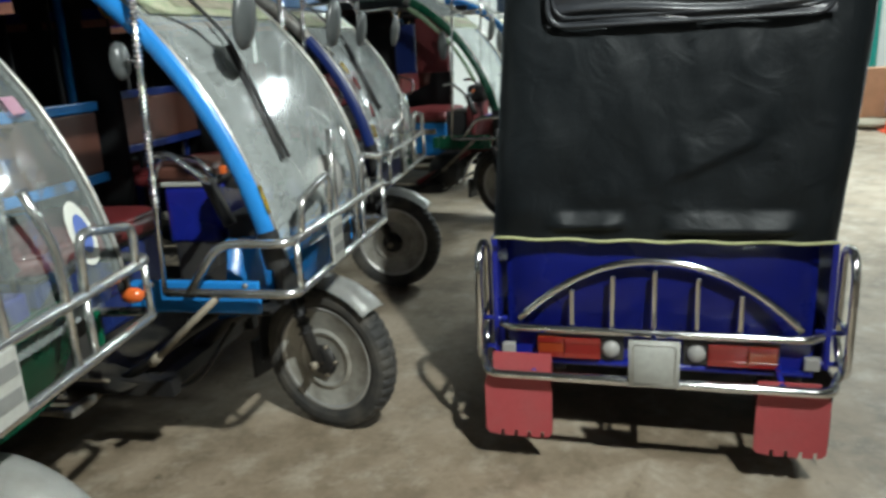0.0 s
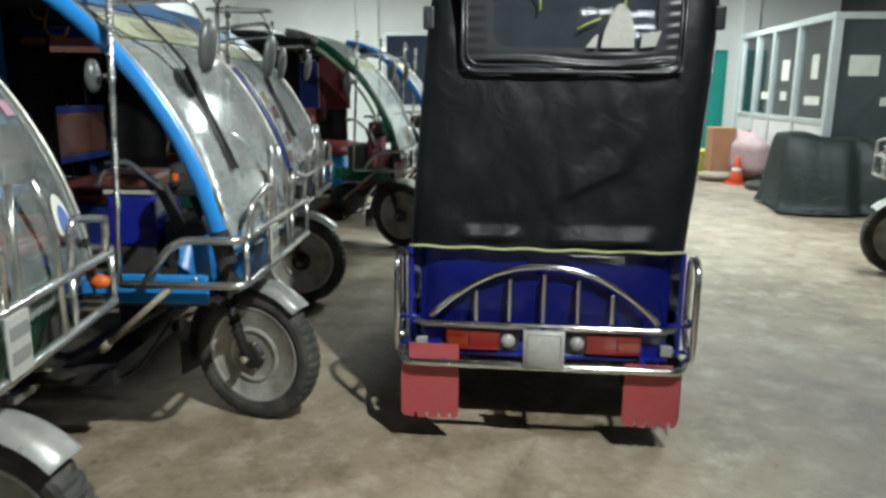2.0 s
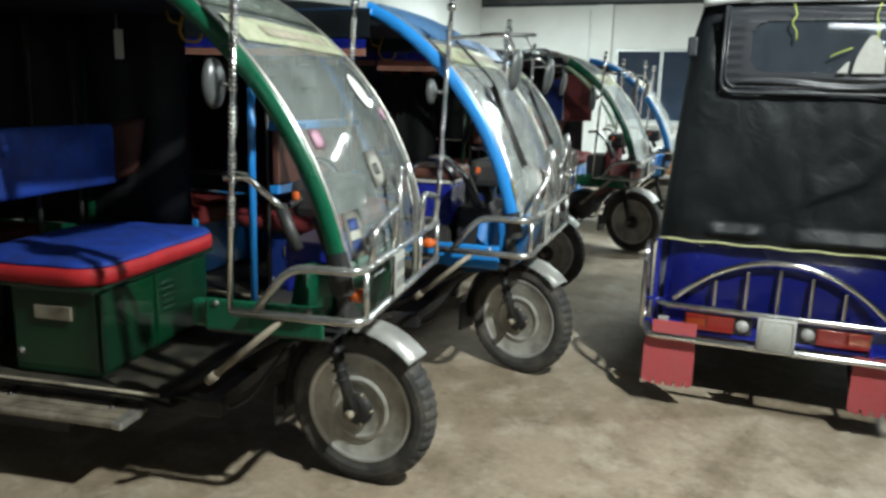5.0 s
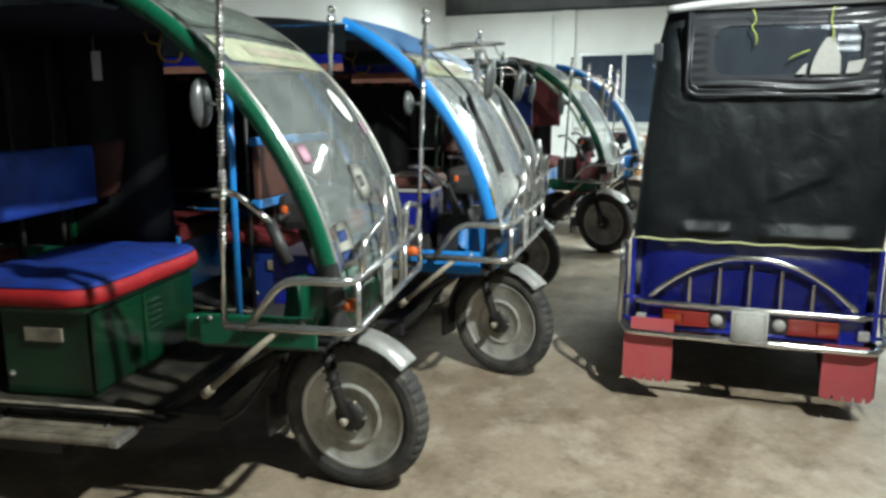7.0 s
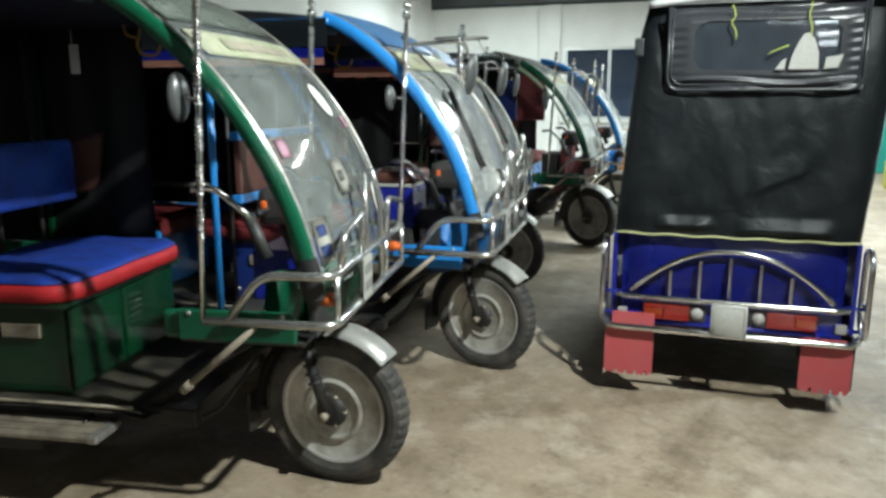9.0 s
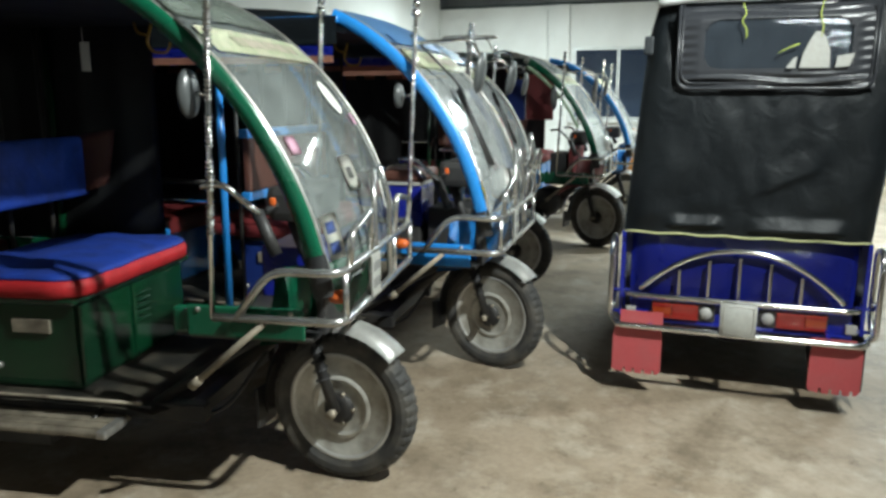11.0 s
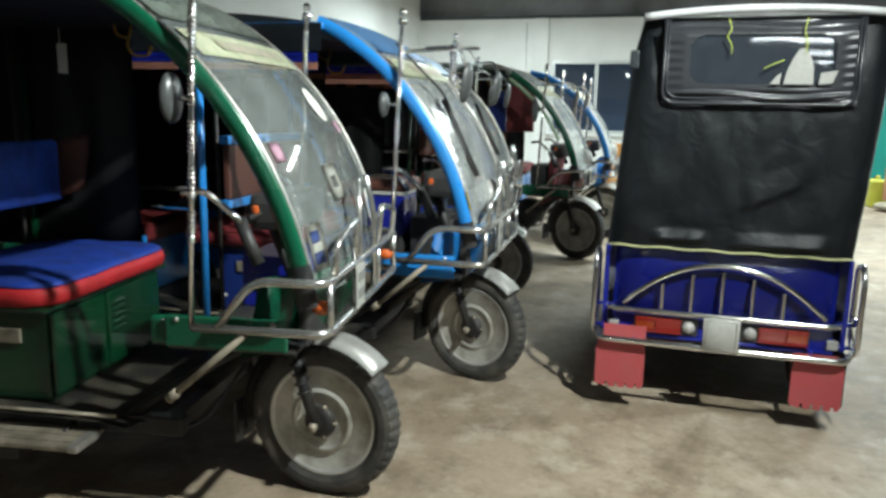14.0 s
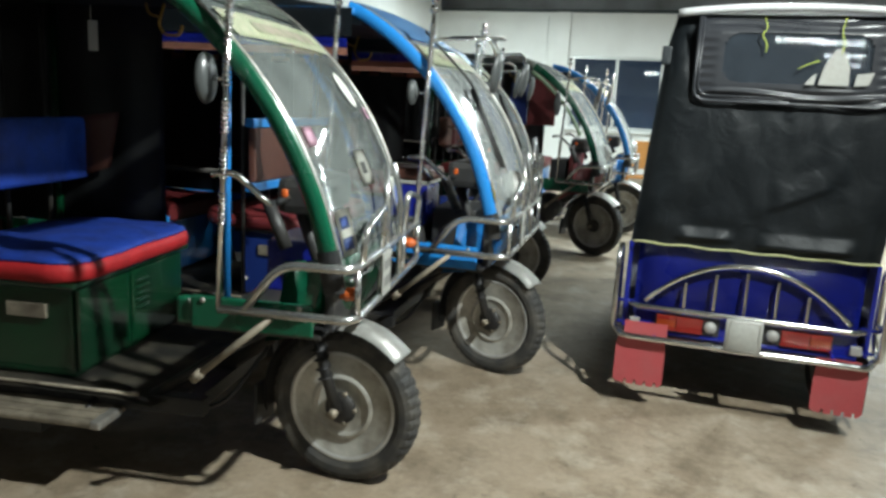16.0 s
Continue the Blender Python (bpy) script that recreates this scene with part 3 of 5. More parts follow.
for a, b in zip(posts, posts[1:]):
    part("sill_panel", block((PX - 0.02, a + 0.05, 0), (PX + 0.02, b - 0.05, 0.92), 0.003), "panel", cabin)
    part("mid_rail", block((PX - 0.035, a + 0.05, 0.92), (PX + 0.035, b - 0.05, 0.98), 0.003), "aluminium", cabin)
    part("pane", block((PX - 0.004, a + 0.05, 0.98), (PX + 0.004, b - 0.05, PZ - 0.05), 0), "pane", cabin).visible_shadow = False
for a, b in ((PX, 5.0), (5.0, 6.4), (6.4, HX1)):
    part("mid_rail", block((a + 0.05, PY0 - 0.035, 0.62), (b - 0.05, PY0 + 0.035, 0.68), 0.003), "aluminium", cabin)
    part("sill_panel", block((a + 0.05, PY0 - 0.02, 0), (b - 0.05, PY0 + 0.02, 0.62), 0.003), "black", cabin)
    part("pane", block((a + 0.05, PY0 - 0.004, 0.68), (b - 0.05, PY0 + 0.004, PZ - 0.05), 0), "pane", cabin).visible_shadow = False
for x, z, w, h in ((3.95, 1.62, 0.34, 0.24), (4.5, 1.62, 0.42, 0.26), (4.3, 1.2, 0.24, 0.1)):
    tagged(part("notice", block((x - w / 2, PY0 - 0.012, z - h / 2), (x + w / 2, PY0 - 0.0055, z + h / 2), 0), "paper"), "blank paper notice taped to the cabin glass", "notice", "notices on the cabin glass")
for y, z, w, h in ((7.35, 1.2, 0.5, 0.11), (7.35, 1.62, 0.22, 0.3), (8.4, 1.25, 0.24, 0.12), (9.2, 1.25, 0.34, 0.11), (8.4, 1.6, 0.28, 0.28)):
    tagged(part("notice", block((PX - 0.012, y - w / 2, z - h / 2), (PX - 0.0055, y + w / 2, z + h / 2), 0), "paper"), "blank paper notice taped to the cabin glass", "notice", "notices on the cabin glass")
# added black sheet, stands for the dim inside of the cabin
structure("cabin_dark_sheet", block((5.6, PY0 + 0.6, 0), (5.7, HY1, 3.1), 0), "black", "black sheet added to darken the view into the office cabin", "partition")

# lamps: batten tubes hung under the trusses, out of view, some added as fill
for x, y, watts in TUBES:
    la = thing("tube_lamp", pose(x, y, TUBE_Z), "lit white batten tube lamp out of view, one of a set partly added as fill", "lamp", "ceiling tube lamps")
    part("batten", block((-0.62, -0.03, 0.03), (0.62, 0.03, 0.08), 0.006), "panel", la)
    part("tube", lathe([(0.013 if watts else 0.05, -0.58), (0.013 if watts else 0.05, 0.58)], 10, "x"), "tube", la, "glowing white tube")
    for s in (-0.4, 0.4):
        part("hanger", bar([(s, 0, 0.08), (s, 0, 4.755 - TUBE_Z)], 0.005, 0.01, 5), "truss", la)
    if not watts:
        continue
    l = bpy.data.lights.new("tube_light", "AREA")
    l.shape, l.size, l.size_y, l.energy, l.color = "RECTANGLE", 1.15, 0.10, watts, (0.87, 1.0, 1.0)
    lo = new("tube_light", l)
    lo.matrix_basis = pose(x, y, TUBE_Z - 0.02)


# key lamp placed from cast shadows; its aimed reflector is added, out of view
bl = thing("bulb_lamp", pose(*BULB[:3]), "lit white bulb on a cable, out of view, with a tilted reflector added to aim it", "lamp")
tilt = (Vector(BULB_AIM) - Vector(BULB[:3])).to_track_quat("-Z", "Y").to_matrix().to_4x4()
part("bulb", lathe([(0.0, -0.045), (0.025, -0.038), (0.036, -0.015), (0.036, 0.01), (0.026, 0.035), (0.0, 0.045)], 20, "z"), "bulb", bl, "glowing white bulb", True).visible_shadow = False
part("reflector", grid_sheet(lambda u, v: Vector(((0.03 + 0.16 * u) * math.cos(2 * math.pi * v), (0.03 + 0.16 * u) * math.sin(2 * math.pi * v), 0.10 - 0.125 * u ** 2.2)), 10, 32, 0.004), "aluminium", bl, "metal reflector added to narrow the lamp's beam", True).matrix_basis = tilt
part("holder", lathe([(0.0, 0.105), (0.03, 0.105), (0.032, 0.16), (0.012, 0.19), (0.0, 0.19)], 16, "z"), "black", bl).matrix_basis = tilt
part("cable", bar([tilt @ Vector((0, 0, 0.185)), (0, 0, 0.30), (0, 0, 4.755 - BULB[2])], 0.004, 0.05, 5), "truss", bl)
l = bpy.data.lights.new("bulb_light", "SPOT")
l.shadow_soft_size, l.energy, l.color = 0.045, BULB[3], (0.92, 1.0, 0.97)
l.spot_size, l.spot_blend = radians(106), 1.0
new("bulb_light", l).matrix_basis = look(BULB[:3], BULB_AIM)


# ---------------------------------------------------------------- three-wheelers seen from the front
R_W = 0.27


def wheel(parent, c, steer=0.0, tread=True, tag="wheel"):
    """A spoked-disc wheel: tyre with tread blocks, dished rim, hub and holes."""
    hold = new(tag)
    hold.parent = parent
    hold.matrix_basis = pose(*c, 0, 0, steer)
    half = [(0.188, 0.028), (0.199, 0.038), (0.218, 0.048), (0.240, 0.049), (0.257, 0.042), (R_W - 0.003, 0.026), (R_W, 0.009)]
    prof = [(r, -a) for r, a in half] + [(r, a) for r, a in reversed(half)]
    bm = lathe(prof, 132 if tread else 40)
    if tread:
        for i, v in enumerate(bm.verts):
            ring, k = divmod(i, 132)
            if 4 <= ring <= 9:
                low = (k + (1 if ring > 6 else 0)) % 3 == 0
                s = 0.0 if not low else -0.006
                r = math.hypot(v.co.x, v.co.z)
                v.co.x *= (r + s + 0.003) / r
                v.co.z *= (r + s + 0.003) / r
        for f in bm.faces:
            f.smooth = False
    part("tyre", bm, "tyre", hold)
    rim = lathe([(0.19, -0.032), (0.196, -0.036), (0.196, -0.030), (0.186, -0.024), (0.172, -0.008), (0.155, -0.004), (0.125, -0.022), (0.108, -0.040), (0.098, -0.040), (0.082, -0.014), (0.062, -0.012), (0.05, -0.036),
                 (0.0, -0.04)], 40)
    rim2 = lathe([(0.19, 0.032), (0.196, 0.036), (0.196, 0.030), (0.186, 0.024), (0.172, 0.012), (0.158, 0.010), (0.13, 0.030), (0.10, 0.036), (0.075, 0.026), (0.05, 0.04), (0.0, 0.04)], 40)
    join(rim, rim2)
    part("rim", rim, "rim", hold, "dusty grey steel rim", True)
    part("rim_edge", lathe([(0.176, -0.024), (0.184, -0.034), (0.196, -0.040), (0.200, -0.036), (0.192, -0.028)], 44), "rim_edge", hold, "", True)
    hub = lathe([(0.0, -0.066), (0.010, -0.066), (0.012, -0.056), (0.028, -0.054), (0.036, -0.036)], 18)
    for k in range(5):
        t = 2 * math.pi * k / 5
        lathe([(0.0, -0.052), (0.008, -0.052), (0.009, -0.036)], 6, "y", (0.054 * math.cos(t), 0, 0.054 * math.sin(t)), hub)
    part("hub", hub, "scuffed", hold)
    for k in range(4):
        t = 2 * math.pi * k / 4 + 0.35
        ob = lathe([(0.0, -0.021), (0.0105, -0.021), (0.011, -0.006)], 10, "y", (0.142 * math.cos(t), 0, 0.142 * math.sin(t)))
        part("vent_hole", ob, "black", hold)
    return hold


VISOR = smooth_line([(0.065, 0, 0.76), (0.045, 0, 0.88), (-0.005, 0, 1.05), (-0.085, 0, 1.22), (-0.18, 0, 1.36), (-0.29, 0, 1.48), (-0.45, 0, 1.61), (-0.62, 0, 1.70), (-0.80, 0, 1.745)], 40)


def visor_point(s, y):
    """A place on the curved windscreen: s up along it, y across."""
    p = at_line(VISOR, s)
    return Vector((p.x + 0.035 * (1 - (y / 0.45) ** 2), y, p.z))


def antenna(parent, base, top, name="antenna_pole"):
    """Chrome pole with groups of rings and a double knob."""
    bm = sweep(bmesh.new(), [base, Vector(base).lerp(Vector(top), 0.5), top], 0.0085, 8)
    b, t = Vector(base), Vector(top)
    d = (t - b)
    L = d.length
    rot = d.to_track_quat("Z", "X").to_matrix().to_4x4()
    for c in (0.30, 0.43, 0.56, 0.69, 0.80, 0.90):
        for k in range(-3, 4):
            q = b + d * c + d.normalized() * k * 0.0135
            tmp = lathe([(0.008, -0.005), (0.0135, -0.002), (0.0135, 0.002), (0.008, 0.005)], 8, "z")
            join(bm, tmp, Matrix.Translation(q) @ rot)
    for k, r in ((0.0, 0.019), (0.036, 0.016)):
        tmp = bmesh.new()
        bmesh.ops.create_uvsphere(tmp, u_segments=12, v_segments=8, radius=r)
        join(bm, tmp, Matrix.Translation(t + d.normalized() * k))
    return part(name, bm, "chrome", parent, "ringed chrome pole with round knobs", True)


def mirror(parent, c, arm, face=(0.2, -1, 0), big=0.085):
    """Oval mirror on a bent chrome arm."""
    ob = part("mirror", lathe([(0.0, -0.018), (big * 0.6, -0.016), (big * 0.95, -0.006), (big, 0.004), (big * 0.96, 0.008)], 24, "x"), "shell", parent, "grey oval side mirror", True)
    ob.matrix_basis = Matrix.Translation(c) @ Vector(face).to_track_quat("X", "Z").to_matrix().to_4x4() @ Matrix.Diagonal((1, 0.72, 1.15, 1))
    gl = part("mirror_glass", lathe([(0.0, 0.009), (big * 0.93, 0.0085), (big * 0.95, 0.006)], 24, "x"), "mirror", ob)
    part("mirror_arm", bar(arm, 0.008, 0.04), "chrome", parent)
    return ob


def front_guard(ob, wide=0.475, crown=True, metal="guard", lights=True):
    """Bull-bar of bent tubes round the nose."""
    zl, zu, xf, xb = 0.69, 0.84, 0.115, -0.29
    part("lower_rail", bar([(xb, -wide, zl), (xf, -wide, zl), (xf, wide, zl), (xb, wide, zl)], 0.0135, 0.05, 10), metal, ob)
    part("upper_rail", bar([(-0.215, -wide, zl), (-0.10, -wide - 0.01, zu), (xf, -wide - 0.01, zu), (xf, wide + 0.01, zu), (-0.10, wide + 0.01, zu), (-0.215, wide, zl)], 0.0135, 0.06, 10), metal, ob)
    for y in (-wide + 0.035, -0.17, 0.17, wide - 0.035):
        part("guard_post", bar([(xf, y, zl), (xf, y, zu)], 0.010, 0.01), metal, ob)
    if crown:
        for s in (-1, 1):
            part("crown_hoop", bar([(xf, s * 0.40, zu), (xf + 0.01, s * 0.40, 0.945), (xf + 0.01, s * 0.17, 0.985), (xf, s * 0.17, zu)], 0.0115, 0.04), metal, ob)
            part("crown_bar", bar([(xf, s * 0.10, zl), (xf, s * 0.10, 0.97), (xf - 0.02, s * 0.055, 1.10)], 0.0105, 0.04), metal, ob)
    part("number_plate", block((xf + 0.012, -0.20, 0.695), (xf + 0.018, -0.10, 0.835), 0.003), "plate", ob, "blank pale number plate")
    for k in range(2):
        part("plate_bar", block((xf + 0.018, -0.19, 0.725 + 0.055 * k), (xf + 0.020, -0.11, 0.755 + 0.055 * k), 0), "plate_ink", ob)
    for s in (-1, 1):
        if lights:
            part("indicator", lathe([(0.0, 0.036), (0.012, 0.032), (0.020, 0.018), (0.022, 0.0), (0.016, -0.02), (0.0, -0.024)], 16, "x", (xf - 0.035, s * (wide - 0.055), 0.755)), "orange_lens", ob, "orange indicator lens", True)
        part("guard_strut", bar([(-0.13, s * wide, zl - 0.012), (-0.365, s * wide, 0.472)], 0.0105, 0.01), "scuffed", ob)
        part("strut_end", bar([(-0.345, s * wide, 0.489), (-0.375, s * wide, 0.463)], 0.0145, 0.01), "scuffed", ob)


def fork(ob, steer, at=(0, 0)):
    hold = new("fork")
    hold.parent = ob
    hold.matrix_basis = pose(at[0], at[1], 0, 0, 0, steer)
    for s in (-1, 1):
        part("fork_leg", sweep(bmesh.new(), [(0.0, s * 0.072, R_W), (-0.05, s * 0.074, 0.42), (-0.11, s * 0.074, 0.66)], 0.017, 10, [0.021, 0.019, 0.013]), "dark_metal", hold)
        sp = bmesh.new()
        pts = [Vector((-0.035 - 0.06 * t, s * 0.074, 0.36 + 0.22 * t)) + 0.024 * Vector((math.cos(t * 44), math.sin(t * 44), 0)) for t in [i / 90 for i in range(91)]]
        part("spring", sweep(sp, pts, 0.0045, 5), "dark_metal", hold)
        part("axle_nut", lathe([(0.0, 0.012), (0.016, 0.012), (0.017, -0.012), (0.0, -0.012)], 6, "y", (0, s * 0.098, R_W)), "scuffed", hold)
    part("brake_drum", lathe([(0.0, -0.058), (0.03, -0.058), (0.055, -0.05), (0.058, -0.041)], 20, "y", (0, 0, R_W)), "dark_metal", hold)
    # mudguard: pale front blade over the tyre, black tail behind it
    def arc(r, a0, a1, half, drop):
        def f(u, v):
            a = radians(a0 + (a1 - a0) * u)
            y = (v * 2 - 1) * half
            rr = r - drop * abs(v * 2 - 1) ** 3
            return Vector((rr * math.cos(a), y, R_W + rr * math.sin(a)))
        return f
    part("mudguard", grid_sheet(arc(0.312, 44, 112, 0.064, 0.03), 18, 8, 0.004), "white_metal", hold, "pale steel front mudguard blade")
    part("rear_mudguard", grid_sheet(arc(0.312, 112, 192, 0.062, 0.03), 18, 8, 0.004), "black", hold, "black plastic rear mudguard")
    part("mud_tail", block((-0.333, -0.06, 0.15), (-0.320, 0.06, 0.30), 0.004), "black", hold)
    return hold


def rickshaw(m, name_label, paint, group, roof="canvas", seat="seat_blue", seat_side="seat_red", arch=None, steer=0.0, near_mirror=0.088, box=None,
             banner=True, wiper=False, bracket_mirror=False, crown=True, valance=None, stickers=False, back="maroon", tread=True, brown_back=False, deck=None, arch_end=1.0, lights=False, headlamp=True, top_sheet=None, reflector=False, seat_box=None, wheel_at=(0, 0), pillar_x=-1.47, paint_end=1.0):
    ob = thing("auto_rickshaw", m, name_label, "auto rickshaw", group)
    arch = arch or paint
    box = box or paint
    deck = deck or paint
    fork(ob, steer, wheel_at)
    wheel(ob, (wheel_at[0], wheel_at[1], R_W), steer, tread, "front_wheel")
    for s in (-1, 1):
        wheel(ob, (-1.93, s * 0.40, R_W), 0, False, "rear_wheel")
    front_guard(ob, crown=crown, lights=lights)
    # nose panel and floor tray
    def nose(u, v):
        y = (v * 2 - 1) * 0.40
        z = 0.58 + 0.25 * u
        return Vector((0.045 + 0.02 * math.sin(u * 2.6) - 0.28 * (y / 0.45) ** 4 - 0.05 * (1 - u), y, z))
    part("nose_panel", grid_sheet(nose, 8, 16, 0.006), box, ob)
    if top_sheet:
        part("top_sheet", grid_sheet(lambda u, v: visor_point(0.70 + u * (arch_end - 0.70), (v * 2 - 1) * 0.43) + Vector((0.004, 0, 0.006)), 14, 10, 0.003), top_sheet, ob, "painted sheet over the windscreen")
    if headlamp:
        part("headlamp", lathe([(0.0, 0.07), (0.04, 0.066), (0.07, 0.05), (0.082, 0.03), (0.085, 0.0), (0.06, -0.05), (0.0, -0.07)], 24, "x", (0.035, 0, 0.93)), "clear_lens", ob, "round glass headlamp", True)
    tray = bmesh.new()
    bx(tray, (-0.40, -0.415, 0.60), (0.0, 0.415, 0.615), 0.006)
    part("floor_tray", tray, "dark_metal", ob)
    for s in (-1, 1):
        part("tray_side", block((-0.40, s * 0.425 - 0.009, 0.612), (-0.02, s * 0.425 + 0.009, 0.712), 0.008), deck, ob)
        part("tray_tab", block((-0.455, s * 0.40 - 0.02, 0.615), (-0.405, s * 0.40 + 0.02, 0.70), 0.012), deck, ob)
        for x in (-0.36, -0.06):
            part("rivet", lathe([(0.0, -0.006), (0.008, -0.004), (0.009, 0.0)], 8, "y", (x, s * 0.425 - 0.009, 0.70)), "dull_steel", ob)
    # windscreen, arches, rubber edge
    part("windscreen", grid_sheet(lambda u, v: visor_point(0.02 + u * (0.95 * arch_end - 0.02), (v * 2 - 1) * (0.428 + 0.022 * math.sin(u * 3.1))), 40, 12, 0.003), "visor" if stickers else "visor_hazy", ob, "curved clear windscreen, dust and reflected haze in its film").visible_shadow = False
    for s in (-1, 1):
        def edge(u, v, s=s):
            p = visor_point(u * arch_end, s * (0.432 + 0.018 * math.sin(u * 3.1)))
            q = visor_point(min(1, u + 0.01), 0) - visor_point(max(0, u - 0.01), 0)
            n = Vector((-q.z, 0, q.x)).normalized()
            w = 0.029 if s < 0 else 0.012
            c, t = math.cos(2 * math.pi * v), math.sin(2 * math.pi * v)
            return p + n * w * (t + 0.75) + Vector((0, 1, 0)) * 0.017 * c
        part("screen_arch", grid_sheet(lambda u, v, edge=edge: edge(u * paint_end, v), 36, 10, 0), arch if s < 0 else "dark_metal", ob, "", True)
        if paint_end < 1:
            part("bare_arch", grid_sheet(lambda u, v, edge=edge: edge(paint_end + u * (1 - paint_end), v), 20, 10, 0), "dull_steel", ob, "bare steel upper arch", True)
        part("arch_foot", grid_sheet(lambda u, v, edge=edge: edge(u * 0.13, v) + (edge(u * 0.13, v) - (edge(u * 0.13, 0.0) + edge(u * 0.13, 0.5)) / 2) * 0.18, 6, 10, 0), "black", ob, "", True)
        trim = [visor_point(i / 30 * 0.97 * arch_end, s * (0.428 + 0.022 * math.sin(i / 30 * 3.0))) + Vector((0.004, 0, 0.002)) for i in range(31)]
        part("screen_rubber", sweep(bmesh.new(), trim, 0.007, 6), "dull_steel", ob)
        antenna(ob, (-0.29, s * 0.478, 0.69), (-0.245, s * 0.478, 1.675))
    if banner:
        part("banner", grid_sheet(lambda u, v: visor_point(0.605 + u * 0.072, (v * 2 - 1) * 0.40) + Vector((0.006, 0, 0.006)), 4, 10, 0.002), "paper_yellow", ob, "yellow-green banner strip on the windscreen")
        part("banner_bar", grid_sheet(lambda u, v: visor_point(0.627 + u * 0.028, (v * 2 - 1) * 0.26) + Vector((0.0085, 0, 0.0085)), 3, 10, 0.001), "banner_ink", ob)
    if wiper:
        a, b, c = visor_point(0.74, -0.12) + Vector((0.02, 0, 0.02)), visor_point(0.52, -0.20) + Vector((0.03, 0, 0.02)), visor_point(0.24, -0.26) + Vector((0.02, 0, 0.01))
        part("wiper", bar([a, b, c], 0.006, 0.05), "black", ob, "black windscreen wiper")
        part("wiper_blade", bar([visor_point(0.50, -0.21) + Vector((0.016, 0, 0.012)), visor_point(0.24, -0.285) + Vector((0.016, 0, 0.01))], 0.008, 0.01), "black", ob)
    if stickers:
        def patch(nm, s0, s1, y0, y1, material, lab=""):
            part(nm, grid_sheet(lambda u, v: visor_point(s0 + (s1 - s0) * u, y0 + (y1 - y0) * v) + Vector((0.005, 0, 0.004)), 3, 3, 0.001), material, ob, lab)
        patch("paper_note", 0.235, 0.315, -0.115, 0.005, "paper", "white paper note")
        patch("paper_note_bar", 0.262, 0.288, -0.085, -0.035, "plate_ink")
        patch("pink_sticker", 0.335, 0.375, -0.405, -0.345, "pink", "small pink sticker")
        patch("pink_sticker", 0.385, 0.42, 0.31, 0.37, "pink", "small pink sticker")
        patch("panel_sticker", 0.10, 0.205, -0.405, -0.30, "paper", "white and navy sticker")
        patch("panel_sticker_bar", 0.115, 0.145, -0.39, -0.32, "blue_sticker")
        patch("panel_sticker_bar", 0.165, 0.19, -0.385, -0.325, "blue_sticker")
        part("oval_sticker", grid_sheet(lambda u, v: visor_point(0.475 + 0.055 * u * math.sin(2 * math.pi * v), 0.19 + 0.062 * u * math.cos(2 * math.pi * v)) + Vector((0.006, 0, 0.005)), 3, 24, 0), "paper", ob, "white oval sticker")
        part("round_sticker", grid_sheet(lambda u, v: visor_point(0.175 + 0.058 * u * math.sin(2 * math.pi * v), 0.30 + 0.055 * u * math.cos(2 * math.pi * v)) + Vector((0.006, 0, 0.004)), 3, 24, 0), "paper", ob, "round blue and white sticker")
        part("round_sticker_mark", grid_sheet(lambda u, v: visor_point(0.175 + 0.035 * u * math.sin(2 * math.pi * v), 0.30 + 0.033 * u * math.cos(2 * math.pi * v)) + Vector((0.009, 0, 0.006)), 3, 16, 0), "blue_sticker", ob)
    if reflector:
        part("reflector", grid_sheet(lambda u, v: visor_point(0.155 + 0.055 * u, -0.452 + 0.014 * v) + Vector((0.012, -0.002, 0.002)), 3, 2, 0.003), "yellow", ob, "yellow reflector strip")
    # steering
    part("steering_column", bar([(-0.10, 0, 0.62), (-0.24, 0, 0.98)], 0.022, 0.02), "dark_metal", ob)
    part("handlebar", bar([(-0.21, -0.30, 0.97), (-0.20, -0.14, 0.99), (-0.20, 0.14, 0.99), (-0.21, 0.30, 0.97)], 0.012, 0.05, 10), "dark_metal", ob)
    for s in (-1, 1):
        part("grip", bar([(-0.215, s * 0.29, 0.985), (-0.15, s * 0.305, 0.85)], 0.021, 0.01, 10), "black", ob)
        part("brake_lever", sweep(bmesh.new(), fillet([(-0.375, s * 0.34, 1.065), (-0.31, s * 0.325, 1.075), (-0.25, s * 0.31, 1.02), (-0.20, s * 0.30, 0.975)], 0.04), 0.011, 8), "chrome", ob)
        part("switch", block((-0.180, s * 0.27 - 0.010, 1.0), (-0.160, s * 0.27 + 0.010, 1.028), 0.008), "black" if s > 0 else "orange_lens", ob)
    part("dashboard", block((-0.24, -0.17, 0.93), (-0.08, 0.17, 1.05), 0.03), "black", ob)
    part("dash_gauge", lathe([(0.0, -0.01), (0.035, -0.01), (0.04, 0.0), (0.0, 0.006)], 18, "x", (-0.245, 0.06, 1.0)), "clear_lens", ob)
    part("apron", block((-0.02, -0.33, 0.60), (0.01, 0.33, 0.80), 0.01), "black", ob)
    # added block; royal on the green one stands for the blue frame behind
    part("footwell_box", block((-0.36, 0.05, 0.61), (-0.14, 0.33, 0.80), 0.012), "royal" if paint == "green" else "black", ob)
    if near_mirror:
        mirror(ob, (-0.33, -0.455, 1.345), [(-0.262, -0.478, 1.345), (-0.30, -0.47, 1.345)], (-1, 0.2, 0.0), near_mirror)
